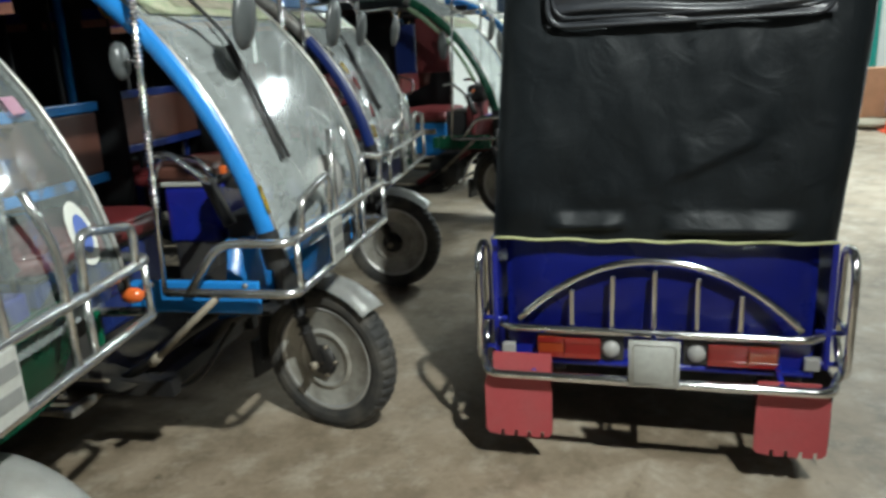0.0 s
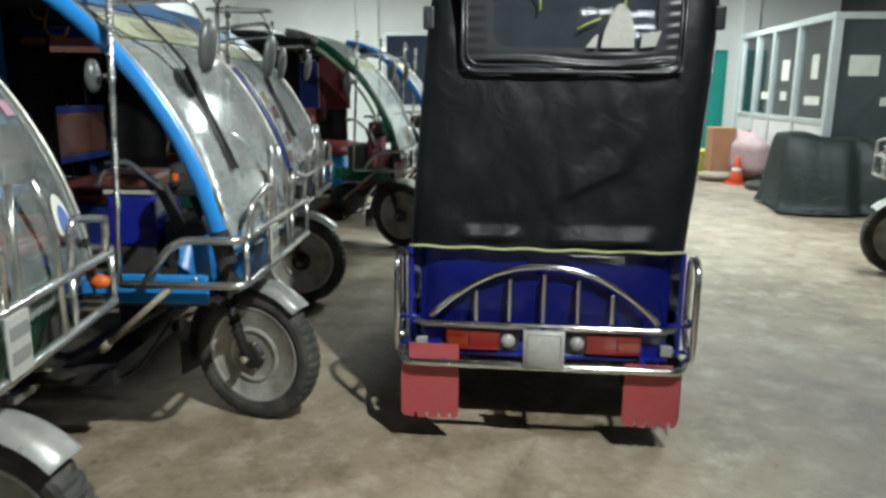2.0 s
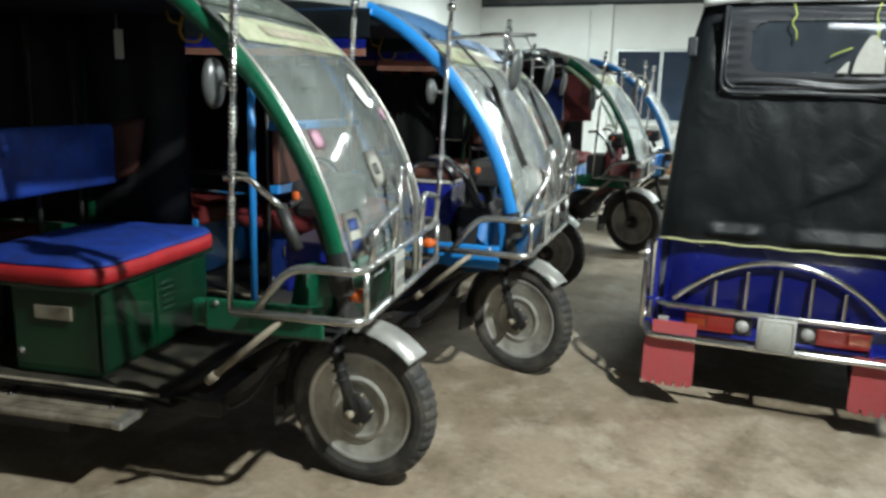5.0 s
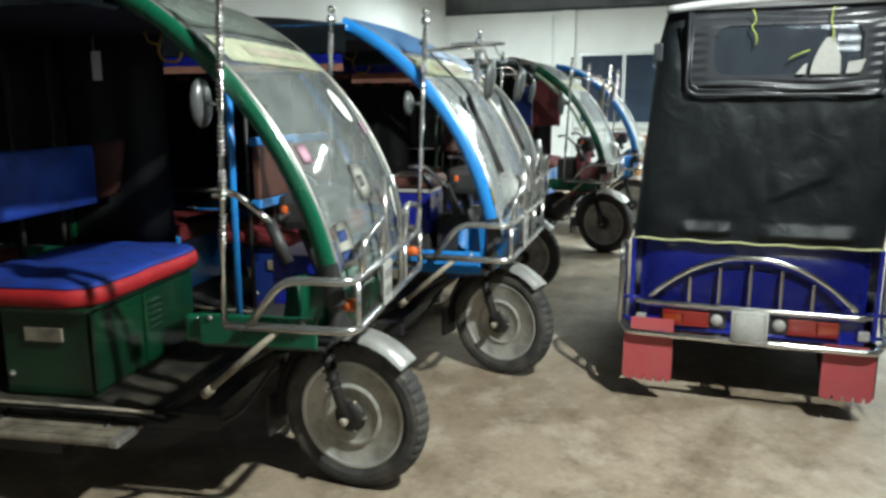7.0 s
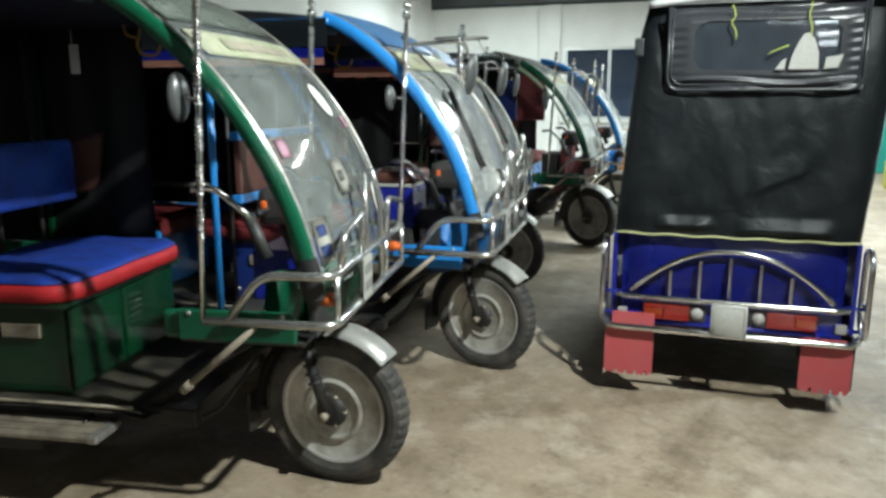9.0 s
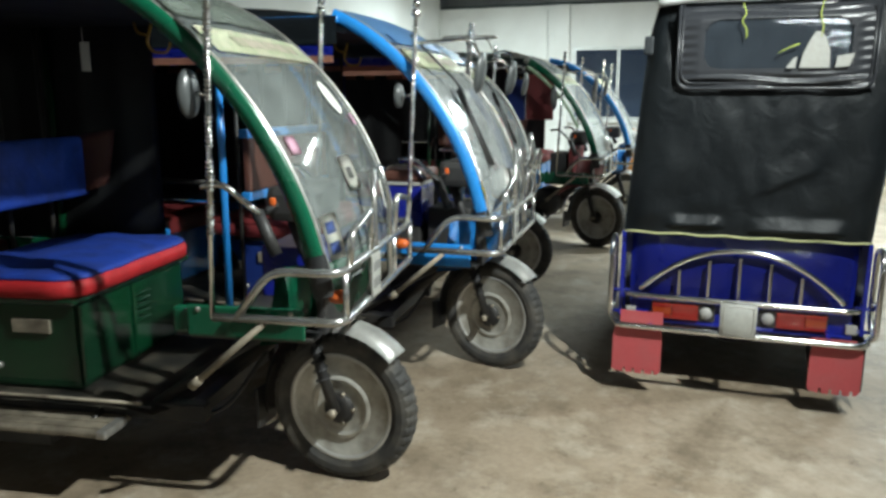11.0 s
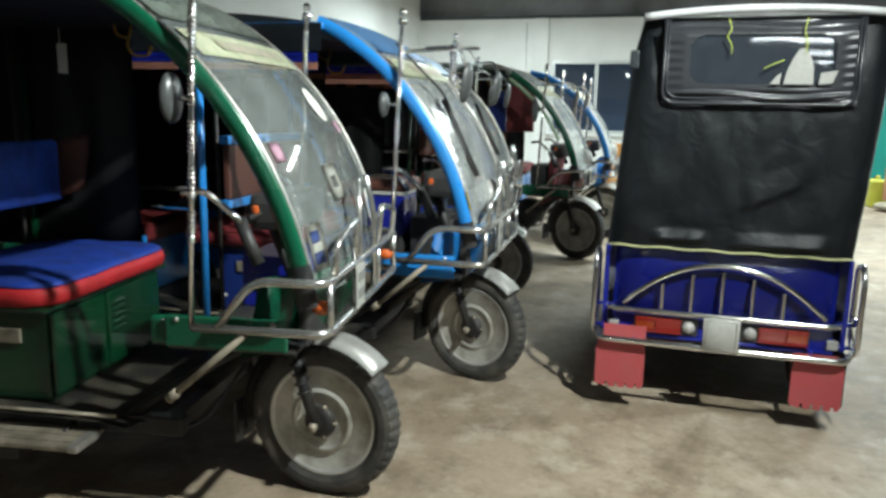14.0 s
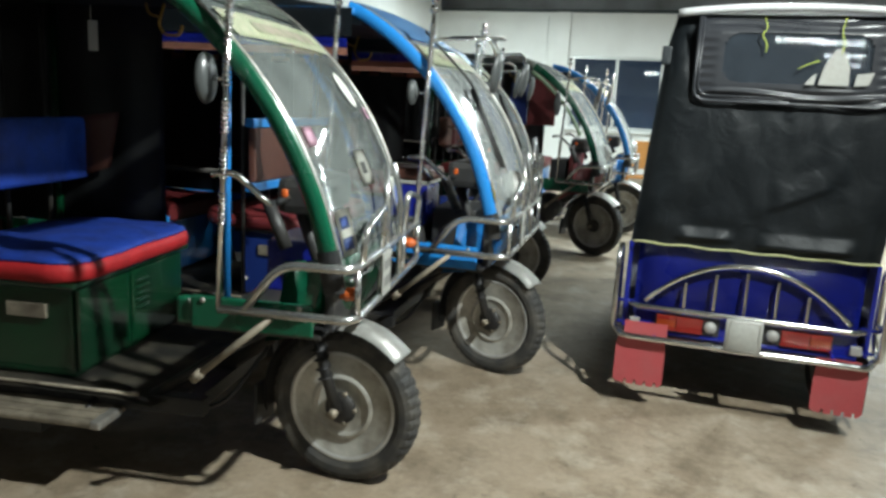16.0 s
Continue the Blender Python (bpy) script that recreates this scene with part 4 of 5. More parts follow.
    if bracket_mirror:
        for s in (-1, 1):
            mirror(ob, (0.0, s * 0.36, 1.44), [(-0.255, s * 0.478, 1.555), (-0.02, s * 0.42, 1.575), (0.01, s * 0.37, 1.47)], (-1, 0.1, 0.15), 0.075)
    # chassis, running boards
    ch = bmesh.new()
    for s in (-1, 1):
        bx(ch, (-2.30, s * 0.30 - 0.025, 0.27), (-0.42, s * 0.30 + 0.025, 0.33), 0.006)
    for x in (-0.47, -0.9, -1.4, -1.9, -2.25):
        bx(ch, (x - 0.025, -0.30, 0.275), (x + 0.025, 0.30, 0.325), 0.004)
    part("chassis", ch, "dark_metal", ob)
    part("down_tube", bar([(-0.12, 0, 0.64), (-0.20, 0, 0.55), (-0.50, 0, 0.32)], 0.03, 0.05), "dark_metal", ob)
    for s in (-1, 1):
        part("side_brace", bar([(-0.14, s * 0.05, 0.60), (-0.34, s * 0.26, 0.50), (-0.62, s * 0.30, 0.31)], 0.018, 0.05), "dark_metal", ob)
    part("deck", grid_sheet(lambda u, v: Vector((-2.28 + 1.80 * u - 0.10 * (2 * v - 1) ** 4 * u ** 8, (2 * v - 1) * 0.372, 0.340 - 0.012 * abs(2 * v - 1) ** 10 - 0.02 * u ** 16 + 0.004 * noise.noise(Vector((u * 16, v * 8, 0))))), 60, 24, 0.012), "deck_dust", ob, "dusty dark steel foot deck", True)
    part("deck_seam", bar([(-2.2, -0.365, 0.343), (-0.62, -0.365, 0.343)], 0.006, 0.01, 6), "scuffed", ob)
    for s in (-1, 1):
        st = bmesh.new()
        bx(st, (-1.29, s * 0.39 - 0.080, 0.258), (-0.695, s * 0.39 + 0.080, 0.280), 0.009, None, 3)
        for k in range(3):
            bx(st, (-1.27, s * 0.39 - 0.055 + k * 0.050, 0.279), (-0.72, s * 0.39 - 0.045 + k * 0.050, 0.2825), 0)
        part("running_board", st, "scuffed", ob, "scuffed steel running board")
        part("board_tip", block((-0.725, s * 0.41 - 0.062, 0.256), (-0.688, s * 0.41 + 0.062, 0.2835), 0.008), "dull_steel", ob, "worn bright steel tip")
        for x in (-1.2, -0.8):
            part("board_bracket", bar([(x, s * 0.39, 0.262), (x, s * 0.30, 0.30)], 0.012, 0.01, 6), "dark_metal", ob)
    # unseen blocks added under the deck to keep the floor there dark
    for x in (-1.02, -1.46):
        part("underbody_blocker", block((x - 0.40, -0.31, 0.13), (x, 0.31, 0.268), 0.01), "black", ob)
    part("hose", bar([(-0.28, -0.12, 0.46), (-0.42, -0.2, 0.24), (-0.75, -0.22, 0.26)], 0.008, 0.1), "black", ob)
    part("motor", lathe([(0.0, -0.16), (0.07, -0.16), (0.085, -0.1), (0.085, 0.1), (0.07, 0.16), (0.0, 0.16)], 20, "y", (-1.80, 0, 0.27)), "dark_metal", ob, "", True)
    # driver bench: steel box with louvres and a soft cushion
    bxm = block((-1.22, -0.30, 0.345), (-0.885, 0.405, 0.655), 0.012)
    for y0, y1 in ((-0.285, 0.005), (0.03, 0.39)):
        bx(bxm, (-0.888, y0, 0.362), (-0.874, y1, 0.645), 0.007, None, 3)
    for k in range(5):
        bx(bxm, (-0.876, 0.055, 0.485 + k * 0.026), (-0.864, 0.135, 0.498 + k * 0.026), 0.005)
    part("seat_box", bxm, seat_box or ("green_box" if paint == "green" else box), ob, "painted steel battery box with louvres")
    part("box_lip", block((-1.24, -0.325, 0.655), (-0.858, 0.43, 0.672), 0.007), "green_box" if paint == "green" else "dark_metal", ob)
    part("box_latch", block((-1.12, -0.312, 0.545), (-0.975, -0.300, 0.595), 0.004), "scuffed", ob, "worn pale latch plate")
    part("box_stud", lathe([(0.0, -0.012), (0.011, -0.010), (0.013, 0.0)], 10, "y", (-1.19, -0.30, 0.42)), "dull_steel", ob)

    def cushion(lo, hi, top, side, nm, r=0.13):
        def outline(inset, z, n=10):
            rr, pts = max(0.02, r - inset), []
            for cx, cy, a0 in ((hi[0], hi[1], 0), (lo[0], hi[1], 90), (lo[0], lo[1], 180), (hi[0], lo[1], 270)):
                ox, oy = (cx - inset - rr if cx == hi[0] else cx + inset + rr), (cy - inset - rr if cy == hi[1] else cy + inset + rr)
                pts += [Vector((ox + rr * math.cos(radians(a0 + 90 * i / n)), oy + rr * math.sin(radians(a0 + 90 * i / n)), z)) for i in range(n + 1)]
                end = outline_next(cx, cy, inset, rr)
                pts += [pts[-1].lerp(Vector((end[0], end[1], z)), i / 8) for i in range(1, 8)]
            return pts

        def outline_next(cx, cy, inset, rr):
            if cx == hi[0] and cy == hi[1]:
                return lo[0] + inset + rr, hi[1] - inset
            if cy == hi[1]:
                return lo[0] + inset, lo[1] + inset + rr
            if cx == lo[0]:
                return hi[0] - inset - rr, lo[1] + inset
            return hi[0] - inset, hi[1] - inset - rr

        def skin(rings, material, name, lab=""):
            bm = bmesh.new()
            loops = []
            for inset, z, rough in rings:
                loop = []
                for p in outline(inset, z):
                    w = noise.noise(Vector((p.x * 7, p.y * 7, z * 3)))
                    loop.append(bm.verts.new(p + Vector((0, 0, rough * w))))
                loops.append(loop)
            for g, h in zip(loops, loops[1:]):
                for i in range(len(g)):
                    bm.faces.new((g[i], g[(i + 1) % len(g)], h[(i + 1) % len(g)], h[i])).smooth = True
            bm.faces.new(loops[0][::-1])
            bm.faces.new(loops[-1]).smooth = True
            bmesh.ops.recalc_face_normals(bm, faces=bm.faces[:])
            part(name, bm, material, ob, lab)
        z0, z1 = lo[2], hi[2]
        skin([(0.02, z0, 0), (0.004, z0 + 0.010, 0.002), (0.0, z0 + 0.035, 0.004), (0.003, z1 - 0.010, 0.005), (0.02, z1 + 0.002, 0.005)], side, nm, "padded vinyl cushion")
        skin([(0.012, z1 - 0.002, 0.005), (0.008, z1 + 0.004, 0.005), (0.03, z1 + 0.016, 0.006), (0.07, z1 + 0.024, 0.009), (0.12, z1 + 0.028, 0.014), (0.17, z1 + 0.029, 0.016), (0.21, z1 + 0.029, 0.012)], top, nm + "_cover")
    cushion((-1.43, -0.345, 0.672), (-0.832, 0.47, 0.738), seat, seat_side, "seat")
    # driver backrest and passenger bench
    bx0 = pillar_x + 0.09
    wedge = grid_sheet(lambda u, v: Vector((bx0 + 0.02 + 0.21 * v - 0.05 * (1 - u) * v, 0.425 - 0.02 * math.sin(v * 3.1), 0.915 + 0.26 * u + 0.03 * v * u + 0.06 * v * (1 - u))), 8, 10, 0.03)
    if not brown_back:
        part("backrest_bolster", wedge, "brown", ob, "brown vinyl side bolster")
        part("backrest_bolster", block((bx0 - 0.01, -0.44, 0.92), (bx0 + 0.07, -0.255, 1.18), 0.03, None, 4), "brown", ob, "brown vinyl side bolster")
        part("arm_hoop", bar([(bx0 + 0.04, -0.40, 0.90), (bx0 + 0.24, -0.43, 0.95), (bx0 + 0.24, -0.43, 1.06), (bx0 + 0.06, -0.40, 1.10)], 0.011, 0.05, 8), "chrome", ob)
        part("backrest", block((bx0, -0.25, 0.92), (bx0 + 0.08, 0.445, 1.175), 0.03, None, 4), seat, ob, "padded vinyl backrest")
    else:
        wedge.free()
        part("backrest", block((bx0, -0.42, 0.905), (bx0 + 0.035, 0.42, 1.155), 0.012, None, 3), "brown", ob, "brown backrest board in a painted frame")
        for z in (0.885, 1.175):
            part("backrest_rail", block((bx0 - 0.005, -0.44, z - 0.02), (bx0 + 0.04, 0.44, z + 0.02), 0.006), paint, ob)
    for y in (-0.36, -0.12, 0.12, 0.36):
        part("backrest_rod", bar([(pillar_x + 0.03, y, 0.36), (pillar_x + 0.03, y, 1.60)], 0.010, 0.01), "dark_metal", ob)
    part("passenger_seat", block((-2.18, -0.43, 0.62), (-1.72, 0.43, 0.72), 0.03, None, 4), back, ob)
    part("passenger_box", block((-2.16, -0.42, 0.348), (-1.76, 0.42, 0.619), 0.01), "green_box" if paint == "green" else box, ob)
    part("passenger_backrest", block((-2.27, -0.44, 0.78), (-2.18, 0.44, 1.28), 0.03, None, 4), back, ob)
    part("rear_panel", block((-2.33, -0.46, 0.36), (-2.28, 0.46, 0.98), 0.01), paint, ob)
    for s in (-1, 1):
        part("side_panel", block((-2.28, s * 0.46 - 0.008, 0.36), (-1.50, s * 0.46 + 0.008, 0.72), 0.006), paint, ob)
        part("door_pillar", bar([(pillar_x, s * 0.455, 0.34), (pillar_x + 0.01, s * 0.455, 1.66)], 0.018, 0.02), "green_box" if paint == "green" else paint, ob)
        part("rear_pillar", bar([(-2.26, s * 0.455, 0.72), (-2.24, s * 0.455, 1.66)], 0.018, 0.02), paint, ob)
        part("arm_rail", bar([(pillar_x, s * 0.455, 0.95), (-1.75, s * 0.46, 0.95), (-1.82, s * 0.46, 0.72)], 0.012, 0.05), "chrome" if paint == "green" else "dark_metal", ob)
        part("roof_rail", bar([(-0.60, s * 0.45, 1.665), (-2.26, s * 0.45, 1.665)], 0.014, 0.02), paint, ob)
    # roof: hood of canvas that carries on from the windscreen
    def hood(u, v):
        y = v * 2 - 1
        x = -0.56 - 1.78 * u
        crown_z = 1.69 + 0.075 * math.sin(min(1, u * 2.2) * 1.57) - 0.04 * max(0, u - 0.75) * 4
        return Vector((x, 0.475 * y, crown_z - 0.085 * abs(y) ** 3.2 + 0.006 * noise.noise(Vector((x * 4, y * 3, 0)))))
    part("roof_cover", grid_sheet(hood, 26, 16, 0.006), roof, ob, "canvas hood roof", True)
    for s in (-1, 1):
        part("roof_flap", grid_sheet(lambda u, v, s=s: Vector((-0.60 - 1.73 * u, s * (0.476 + 0.006 * math.sin(u * 40) * v), 1.675 - (0.115 if valance else 0.05) * v)), 30, 4, 0.004), roof, ob)
        if valance:
            part("valance_band", grid_sheet(lambda u, v, s=s: Vector((-0.62 - 1.70 * u, s * (0.470 + 0.006 * math.sin(u * 40)), 1.555 - 0.04 * v)), 30, 2, 0.004), valance[0], ob)
            part("valance_stripe", grid_sheet(lambda u, v, s=s: Vector((-0.62 - 1.70 * u, s * (0.468 + 0.006 * math.sin(u * 40)), 1.514 - 0.03 * v)), 30, 2, 0.004), valance[1], ob)
    part("rear_curtain", grid_sheet(lambda u, v: Vector((-2.30 + 0.008 * math.sin(v * 30), -0.46 + 0.92 * v, 0.98 + 0.70 * u)), 6, 30, 0.004), "curtain", ob, "black canvas rear curtain")
    part("far_curtain", grid_sheet(lambda u, v: Vector((-0.98 - 1.30 * v, 0.468 + 0.008 * math.sin(v * 40), 0.72 + 0.94 * u)), 6, 40, 0.004), "curtain", ob, "black canvas side curtain")
    part("roof_lining", block((-2.26, -0.43, 1.625), (-0.62, 0.43, 1.632), 0), "curtain", ob)
    part("grab_handle", bar([(-0.875, 0.30, 1.625), (-0.900, 0.30, 1.545), (-0.878, 0.30, 1.510), (-0.815, 0.30, 1.508), (-0.800, 0.30, 1.545)], 0.006, 0.025), "hook", ob, "ochre plastic grab hook")
    part("grab_handle", bar([(-0.95, 0.30, 1.625), (-0.94, 0.30, 1.585), (-0.90, 0.30, 1.575)], 0.005, 0.02), "hook", ob, "ochre plastic grab hook")
    return ob


ROW = "row of parked auto rickshaws"
green_one = rickshaw(pose(-1.335, -1.125, 0, 0, 0, 9.5), "green auto rickshaw with clear windscreen and red-and-blue driver seat", "green", ROW, stickers=True, steer=-10, wheel_at=(-0.011, -0.085), near_mirror=0.062, top_sheet="dusty_sheet", lights=True, headlamp=False)
part("hanging_tag", block((-1.295, 0.445, 1.445), (-1.252, 0.449, 1.565), 0.008), "paper", green_one, "white hanging tag")
part("tag_string", bar([(-1.281, 0.447, 1.56), (-1.281, 0.447, 1.63)], 0.002, 0.01, 4), "paper", green_one)
sky_one = rickshaw(pose(-1.115, 0.0, 0, 0, 0, 3.5), "sky-blue auto rickshaw with black hood and maroon seat", "blue", ROW, seat="maroon", seat_side="maroon", wiper=True, bracket_mirror=True,
                   valance=("royal", "valance_brown"), brown_back=True, near_mirror=0.045, deck="blue", box="blue", arch_end=0.88, top_sheet="blue_roof", reflector=True, seat_box="navy", steer=-17, wheel_at=(-0.014, 0.055), pillar_x=-1.20)
part("tank", block((-0.58, 0.04, 0.70), (-0.39, 0.28, 0.905), 0.02, None, 3), "royal", sky_one, "royal blue plastic tank")
part("tank_lid", block((-0.585, 0.035, 0.906), (-0.385, 0.285, 0.922), 0.006), "plate", sky_one, "white lid")
part("pad", block((-0.60, 0.03, 0.923), (-0.37, 0.30, 0.985), 0.028, None, 4), "brown", sky_one, "brown vinyl pad")
part("tank_stand", block((-0.57, 0.05, 0.347), (-0.40, 0.27, 0.70), 0.01), "black", sky_one)
part("pad_hoop", bar([(-0.60, 0.02, 0.93), (-0.56, 0.02, 1.01), (-0.42, 0.02, 1.01), (-0.36, 0.02, 0.94)], 0.010, 0.06), "chrome", sky_one, "chrome hoop over the pad")
navy_one = rickshaw(pose(-1.42, 1.66, 0, 0, 0, 5), "navy auto rickshaw with clear windscreen beside the sky-blue one", "navy", ROW, seat="maroon", seat_side="maroon", wiper=True, bracket_mirror=True,
                    valance=("royal", "valance_brown"), brown_back=True, near_mirror=0.0, top_sheet="blue_roof", headlamp=False, paint_end=0.56)
for s0, y0, material, label in ((0.46, -0.44, "paper", "small white sticker"), (0.38, -0.42, "yellow", "small yellow sticker"), (0.32, -0.395, "flap", "small red sticker"), (0.22, -0.38, "flap", "small red sticker"), (0.15, -0.44, "yellow", "small yellow sticker")):
    part("arch_sticker", grid_sheet(lambda u, v, s0=s0, y0=y0: visor_point(s0 + 0.045 * u, y0 + 0.035 * v) + Vector((0.012, 0, 0.008)), 3, 2, 0.002), material, navy_one, label)
part("roof_ring", sweep(bmesh.new(), [Vector((-0.40 + 0.20 * math.cos(i / 24 * 6.28319), 0.30 + 0.13 * math.sin(i / 24 * 6.28319), 1.775)) for i in range(25)], 0.007, 6), "dull_steel", navy_one, "flat steel ring above the windscreen")
part("ring_stay", bar([(-0.245, 0.478, 1.66), (-0.30, 0.43, 1.775), (-0.36, 0.42, 1.775)], 0.006, 0.03), "dull_steel", navy_one)
far_green = rickshaw(pose(-1.08, 3.40, 0, 0, 0, 0), "green auto rickshaw with maroon seats farther down the row", "green", ROW, seat="maroon", seat_side="maroon", back="maroon", box="maroon", bracket_mirror=True, crown=False, steer=-20, wheel_at=(0.02, 0), paint_end=0.82)
part("hanging_board", block((-0.72, 0.19, 1.14), (-0.46, 0.22, 1.56), 0.01), "maroon", far_green, "maroon padded board")
part("hanging_board", block((-0.90, 0.19, 1.14), (-0.73, 0.22, 1.52), 0.01), "navy", far_green, "dark blue board")
part("motor_housing", lathe([(0.0, -0.16), (0.10, -0.16), (0.13, -0.12), (0.13, 0.12), (0.10, 0.16), (0.0, 0.16)], 20, "y", (-0.42, -0.12, 0.42)), "black", far_green, "dark motor housing", True)
for s in (-1, 1):
    part("frame_bar", bar([(-0.02, s * 0.10, 0.70), (-0.30, s * 0.22, 0.52), (-0.62, s * 0.30, 0.34)], 0.022, 0.08), "maroon", far_green, "maroon frame tube")
    part("crash_bar", bar([(-0.10, s * 0.16, 0.62), (-0.20, s * 0.34, 0.50), (-0.26, s * 0.34, 0.34), (-0.36, s * 0.16, 0.30)], 0.012, 0.05), "chrome", far_green)
part("leg_shield", block((-0.22, -0.30, 0.62), (-0.17, 0.30, 0.92), 0.02, None, 3), "maroon", far_green, "maroon leg shield")
part("control_box", block((-0.40, -0.20, 0.62), (-0.24, 0.18, 0.86), 0.02, None, 3), "black", far_green)
part("inner_trim", sweep(bmesh.new(), [visor_point(0.30 + 0.6 * i / 20, -0.40) + Vector((-0.10, 0, -0.03)) for i in range(21)], 0.016, 6), "light_green", far_green, "pale inner arch trim")
far_blue = rickshaw(pose(-0.95, 4.80, 0, 0, 0, 2), "blue auto rickshaw at the far end of the row", "blue", ROW, seat="maroon", seat_side="maroon", crown=False, tread=False)
right_one = rickshaw(pose(2.72, 2.98, 0, 0, 0, 172), "navy auto rickshaw parked alone on the open floor", "navy", "", seat="maroon", seat_side="maroon", crown=True)


# ---------------------------------------------------------------- the rickshaw seen from behind
def hooded_rickshaw(m):
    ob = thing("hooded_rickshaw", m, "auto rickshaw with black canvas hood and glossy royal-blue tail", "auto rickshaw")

    # side to side half-width of the hood by height
    def half(z):
        t = (z - 0.74) / 1.0
        return 0.51 - 0.005 * t - 0.02 * max(0, t - 0.85) / 0.15

    def lean(z):
        return 0.075 * (z - 0.74)

    def back(u, v):
        z = 0.735 + 1.0 * u
        h = half(z)
        y = (v * 2 - 1)
        c = 1 - abs(y) ** 14
        wr = 0.007 * noise.noise(Vector((y * 2.2, z * 3.0, 4))) + 0.007 * noise.noise(Vector((y * 6 + z * 5, z * 4, 2)))
        wr += 0.008 * math.exp(-((z - 0.83) / 0.04) ** 2) * math.sin(y * 7 + 0.6)
        wr += 0.007 * math.sin((y * 0.9 - z * 1.3) * 9) * math.exp(-((z - 0.98) / 0.16) ** 2)
        wr += 0.02 * math.sin(math.pi * u)
        wr += 0.0022 * noise.noise(Vector((y * 13 + z * 6, z * 11 - y * 4, 7))) + 0.0035 * max(0.0, noise.noise(Vector(((y - z) * 7, (y + z) * 2.2, 3)))) ** 2 * 3
        X = h * y

        def ledge(x0, x1, zc, amp, top, slope=0.0):
            w = max(0.0, min(1.0, (X - x0) / 0.04)) * max(0.0, min(1.0, (x1 - X) / 0.04))
            d = z - zc - slope * (X - x0)
            return amp * w * (max(0.0, 1 - d / top) if d > 0 else max(0.0, 1 + d / 0.018))
        wr += ledge(-0.33, -0.08, 0.785, 0.030, 0.045, 0.03) + ledge(0.0, 0.40, 0.775, 0.034, 0.060, 0.02) + ledge(0.02, 0.26, 0.93, 0.020, 0.11, 0.5)
        return Vector((h * y + lean(z), -0.012 - wr * 0.9 + 0.07 * (1 - c) + 0.06 * u ** 6, z))
    part("rear_curtain", grid_sheet(back, 110, 70, 0.004), "canvas", ob, "black creased canvas rear curtain")
    for s in (-1, 1):
        def flank(u, v, s=s):
            z = 0.735 + 1.0 * u
            y = 0.055 + 0.02 * u + 2.0 * v
            return Vector((lean(z) + s * (half(z) - 0.001 + 0.006 * noise.noise(Vector((y * 3, z * 3, s)))), y, z))
        part("side_curtain", grid_sheet(flank, 20, 40, 0.004), "canvas", ob)
        part("curtain_flap", block((0.06 + s * 0.50 - 0.02, 0.02, 1.52), (0.06 + s * 0.50 + 0.02, 0.06, 1.60), 0.008), "canvas", ob)

    def roof(u, v):
        x = (v * 2 - 1)
        y = 0.02 + 2.1 * u
        return Vector((0.07 + 0.485 * x, y - 0.03 * (1 - x * x) * (1 - u), 1.728 + 0.055 * (1 - abs(x) ** 2.6) * min(1, 0.35 + u * 4) + 0.004 * noise.noise(Vector((x * 5, y * 5, 0)))))
    part("roof_cover", grid_sheet(roof, 24, 22, 0.008), "canvas_grey", ob, "pale grey canvas hood top")
    part("roof_seam", sweep(bmesh.new(), [Vector((0.07 + 0.475 * (i / 15 - 1), -0.015 + 0.03 * abs(i / 15 - 1) ** 4, 1.735 + 0.025 * (1 - (i / 15 - 1) ** 2))) for i in range(31)], 0.017, 8), "canvas_grey", ob)

    # padded rear window panel with folds, piping and clear sheet
    X0, X1, Z0, Z1 = -0.315, 0.435, 1.375, 1.715

    def pad(u, v):
        x, z = X0 + (X1 - X0) * v, Z0 + (Z1 - Z0) * u
        ex = min(1, min(v, 1 - v) * 9)
        ez = min(1, min(u, 1 - u) * 9)
        inner = max(abs(x - 0.065) / 0.30, abs(z - 1.555) / 0.115)
        side_f = max(0, min(1, (inner - 1) * 5))
        folds = 0.008 * math.sin(z * 175 + 2 * math.sin(x * 9)) * side_f * ex
        sag = 0.008 * math.sin((x * 16 + z * 24)) * max(0, 1 - (z - Z0) / 0.09) * side_f
        return Vector((x, -0.040 - 0.010 * ex * ez - folds - sag + 0.05 * max(0.0, (u - 0.80) / 0.20) ** 1.5, z))
    bm = bmesh.new()
    nu, nv = 72, 64
    vs = {}
    for i in range(nu + 1):
        for j in range(nv + 1):
            vs[i, j] = bm.verts.new(pad(i / nu, j / nv))
    WX0, WX1, WZ0, WZ1 = -0.215, 0.345, 1.455, 1.655

    def in_window(p):
        cx, cz = (WX0 + WX1) / 2, (WZ0 + WZ1) / 2
        dx, dz = abs(p.x - cx) - ((WX1 - WX0) / 2 - 0.06), abs(p.z - cz) - ((WZ1 - WZ0) / 2 - 0.06)
        return math.hypot(max(dx, 0), max(dz, 0)) < 0.06
    for i in range(nu):
        for j in range(nv):
            q = [vs[i, j], vs[i, j + 1], vs[i + 1, j + 1], vs[i + 1, j]]
            if not all(in_window(v.co) for v in q):
                bm.faces.new(q).smooth = True
    loose = [v for v in bm.verts if not v.link_faces]
    bmesh.ops.delete(bm, geom=loose, context="VERTS")
    panel = part("window_panel", bm, "canvas_soft", ob, "padded black vinyl window panel with folds")
    pane = part("rear_window", grid_sheet(lambda u, v: Vector((WX0 - 0.01 + (WX1 - WX0 + 0.02) * v, -0.041, WZ0 - 0.01 + (WZ1 - WZ0 + 0.02) * u)), 10, 24, 0.002), "clear_pvc", panel, "clear plastic rear window")
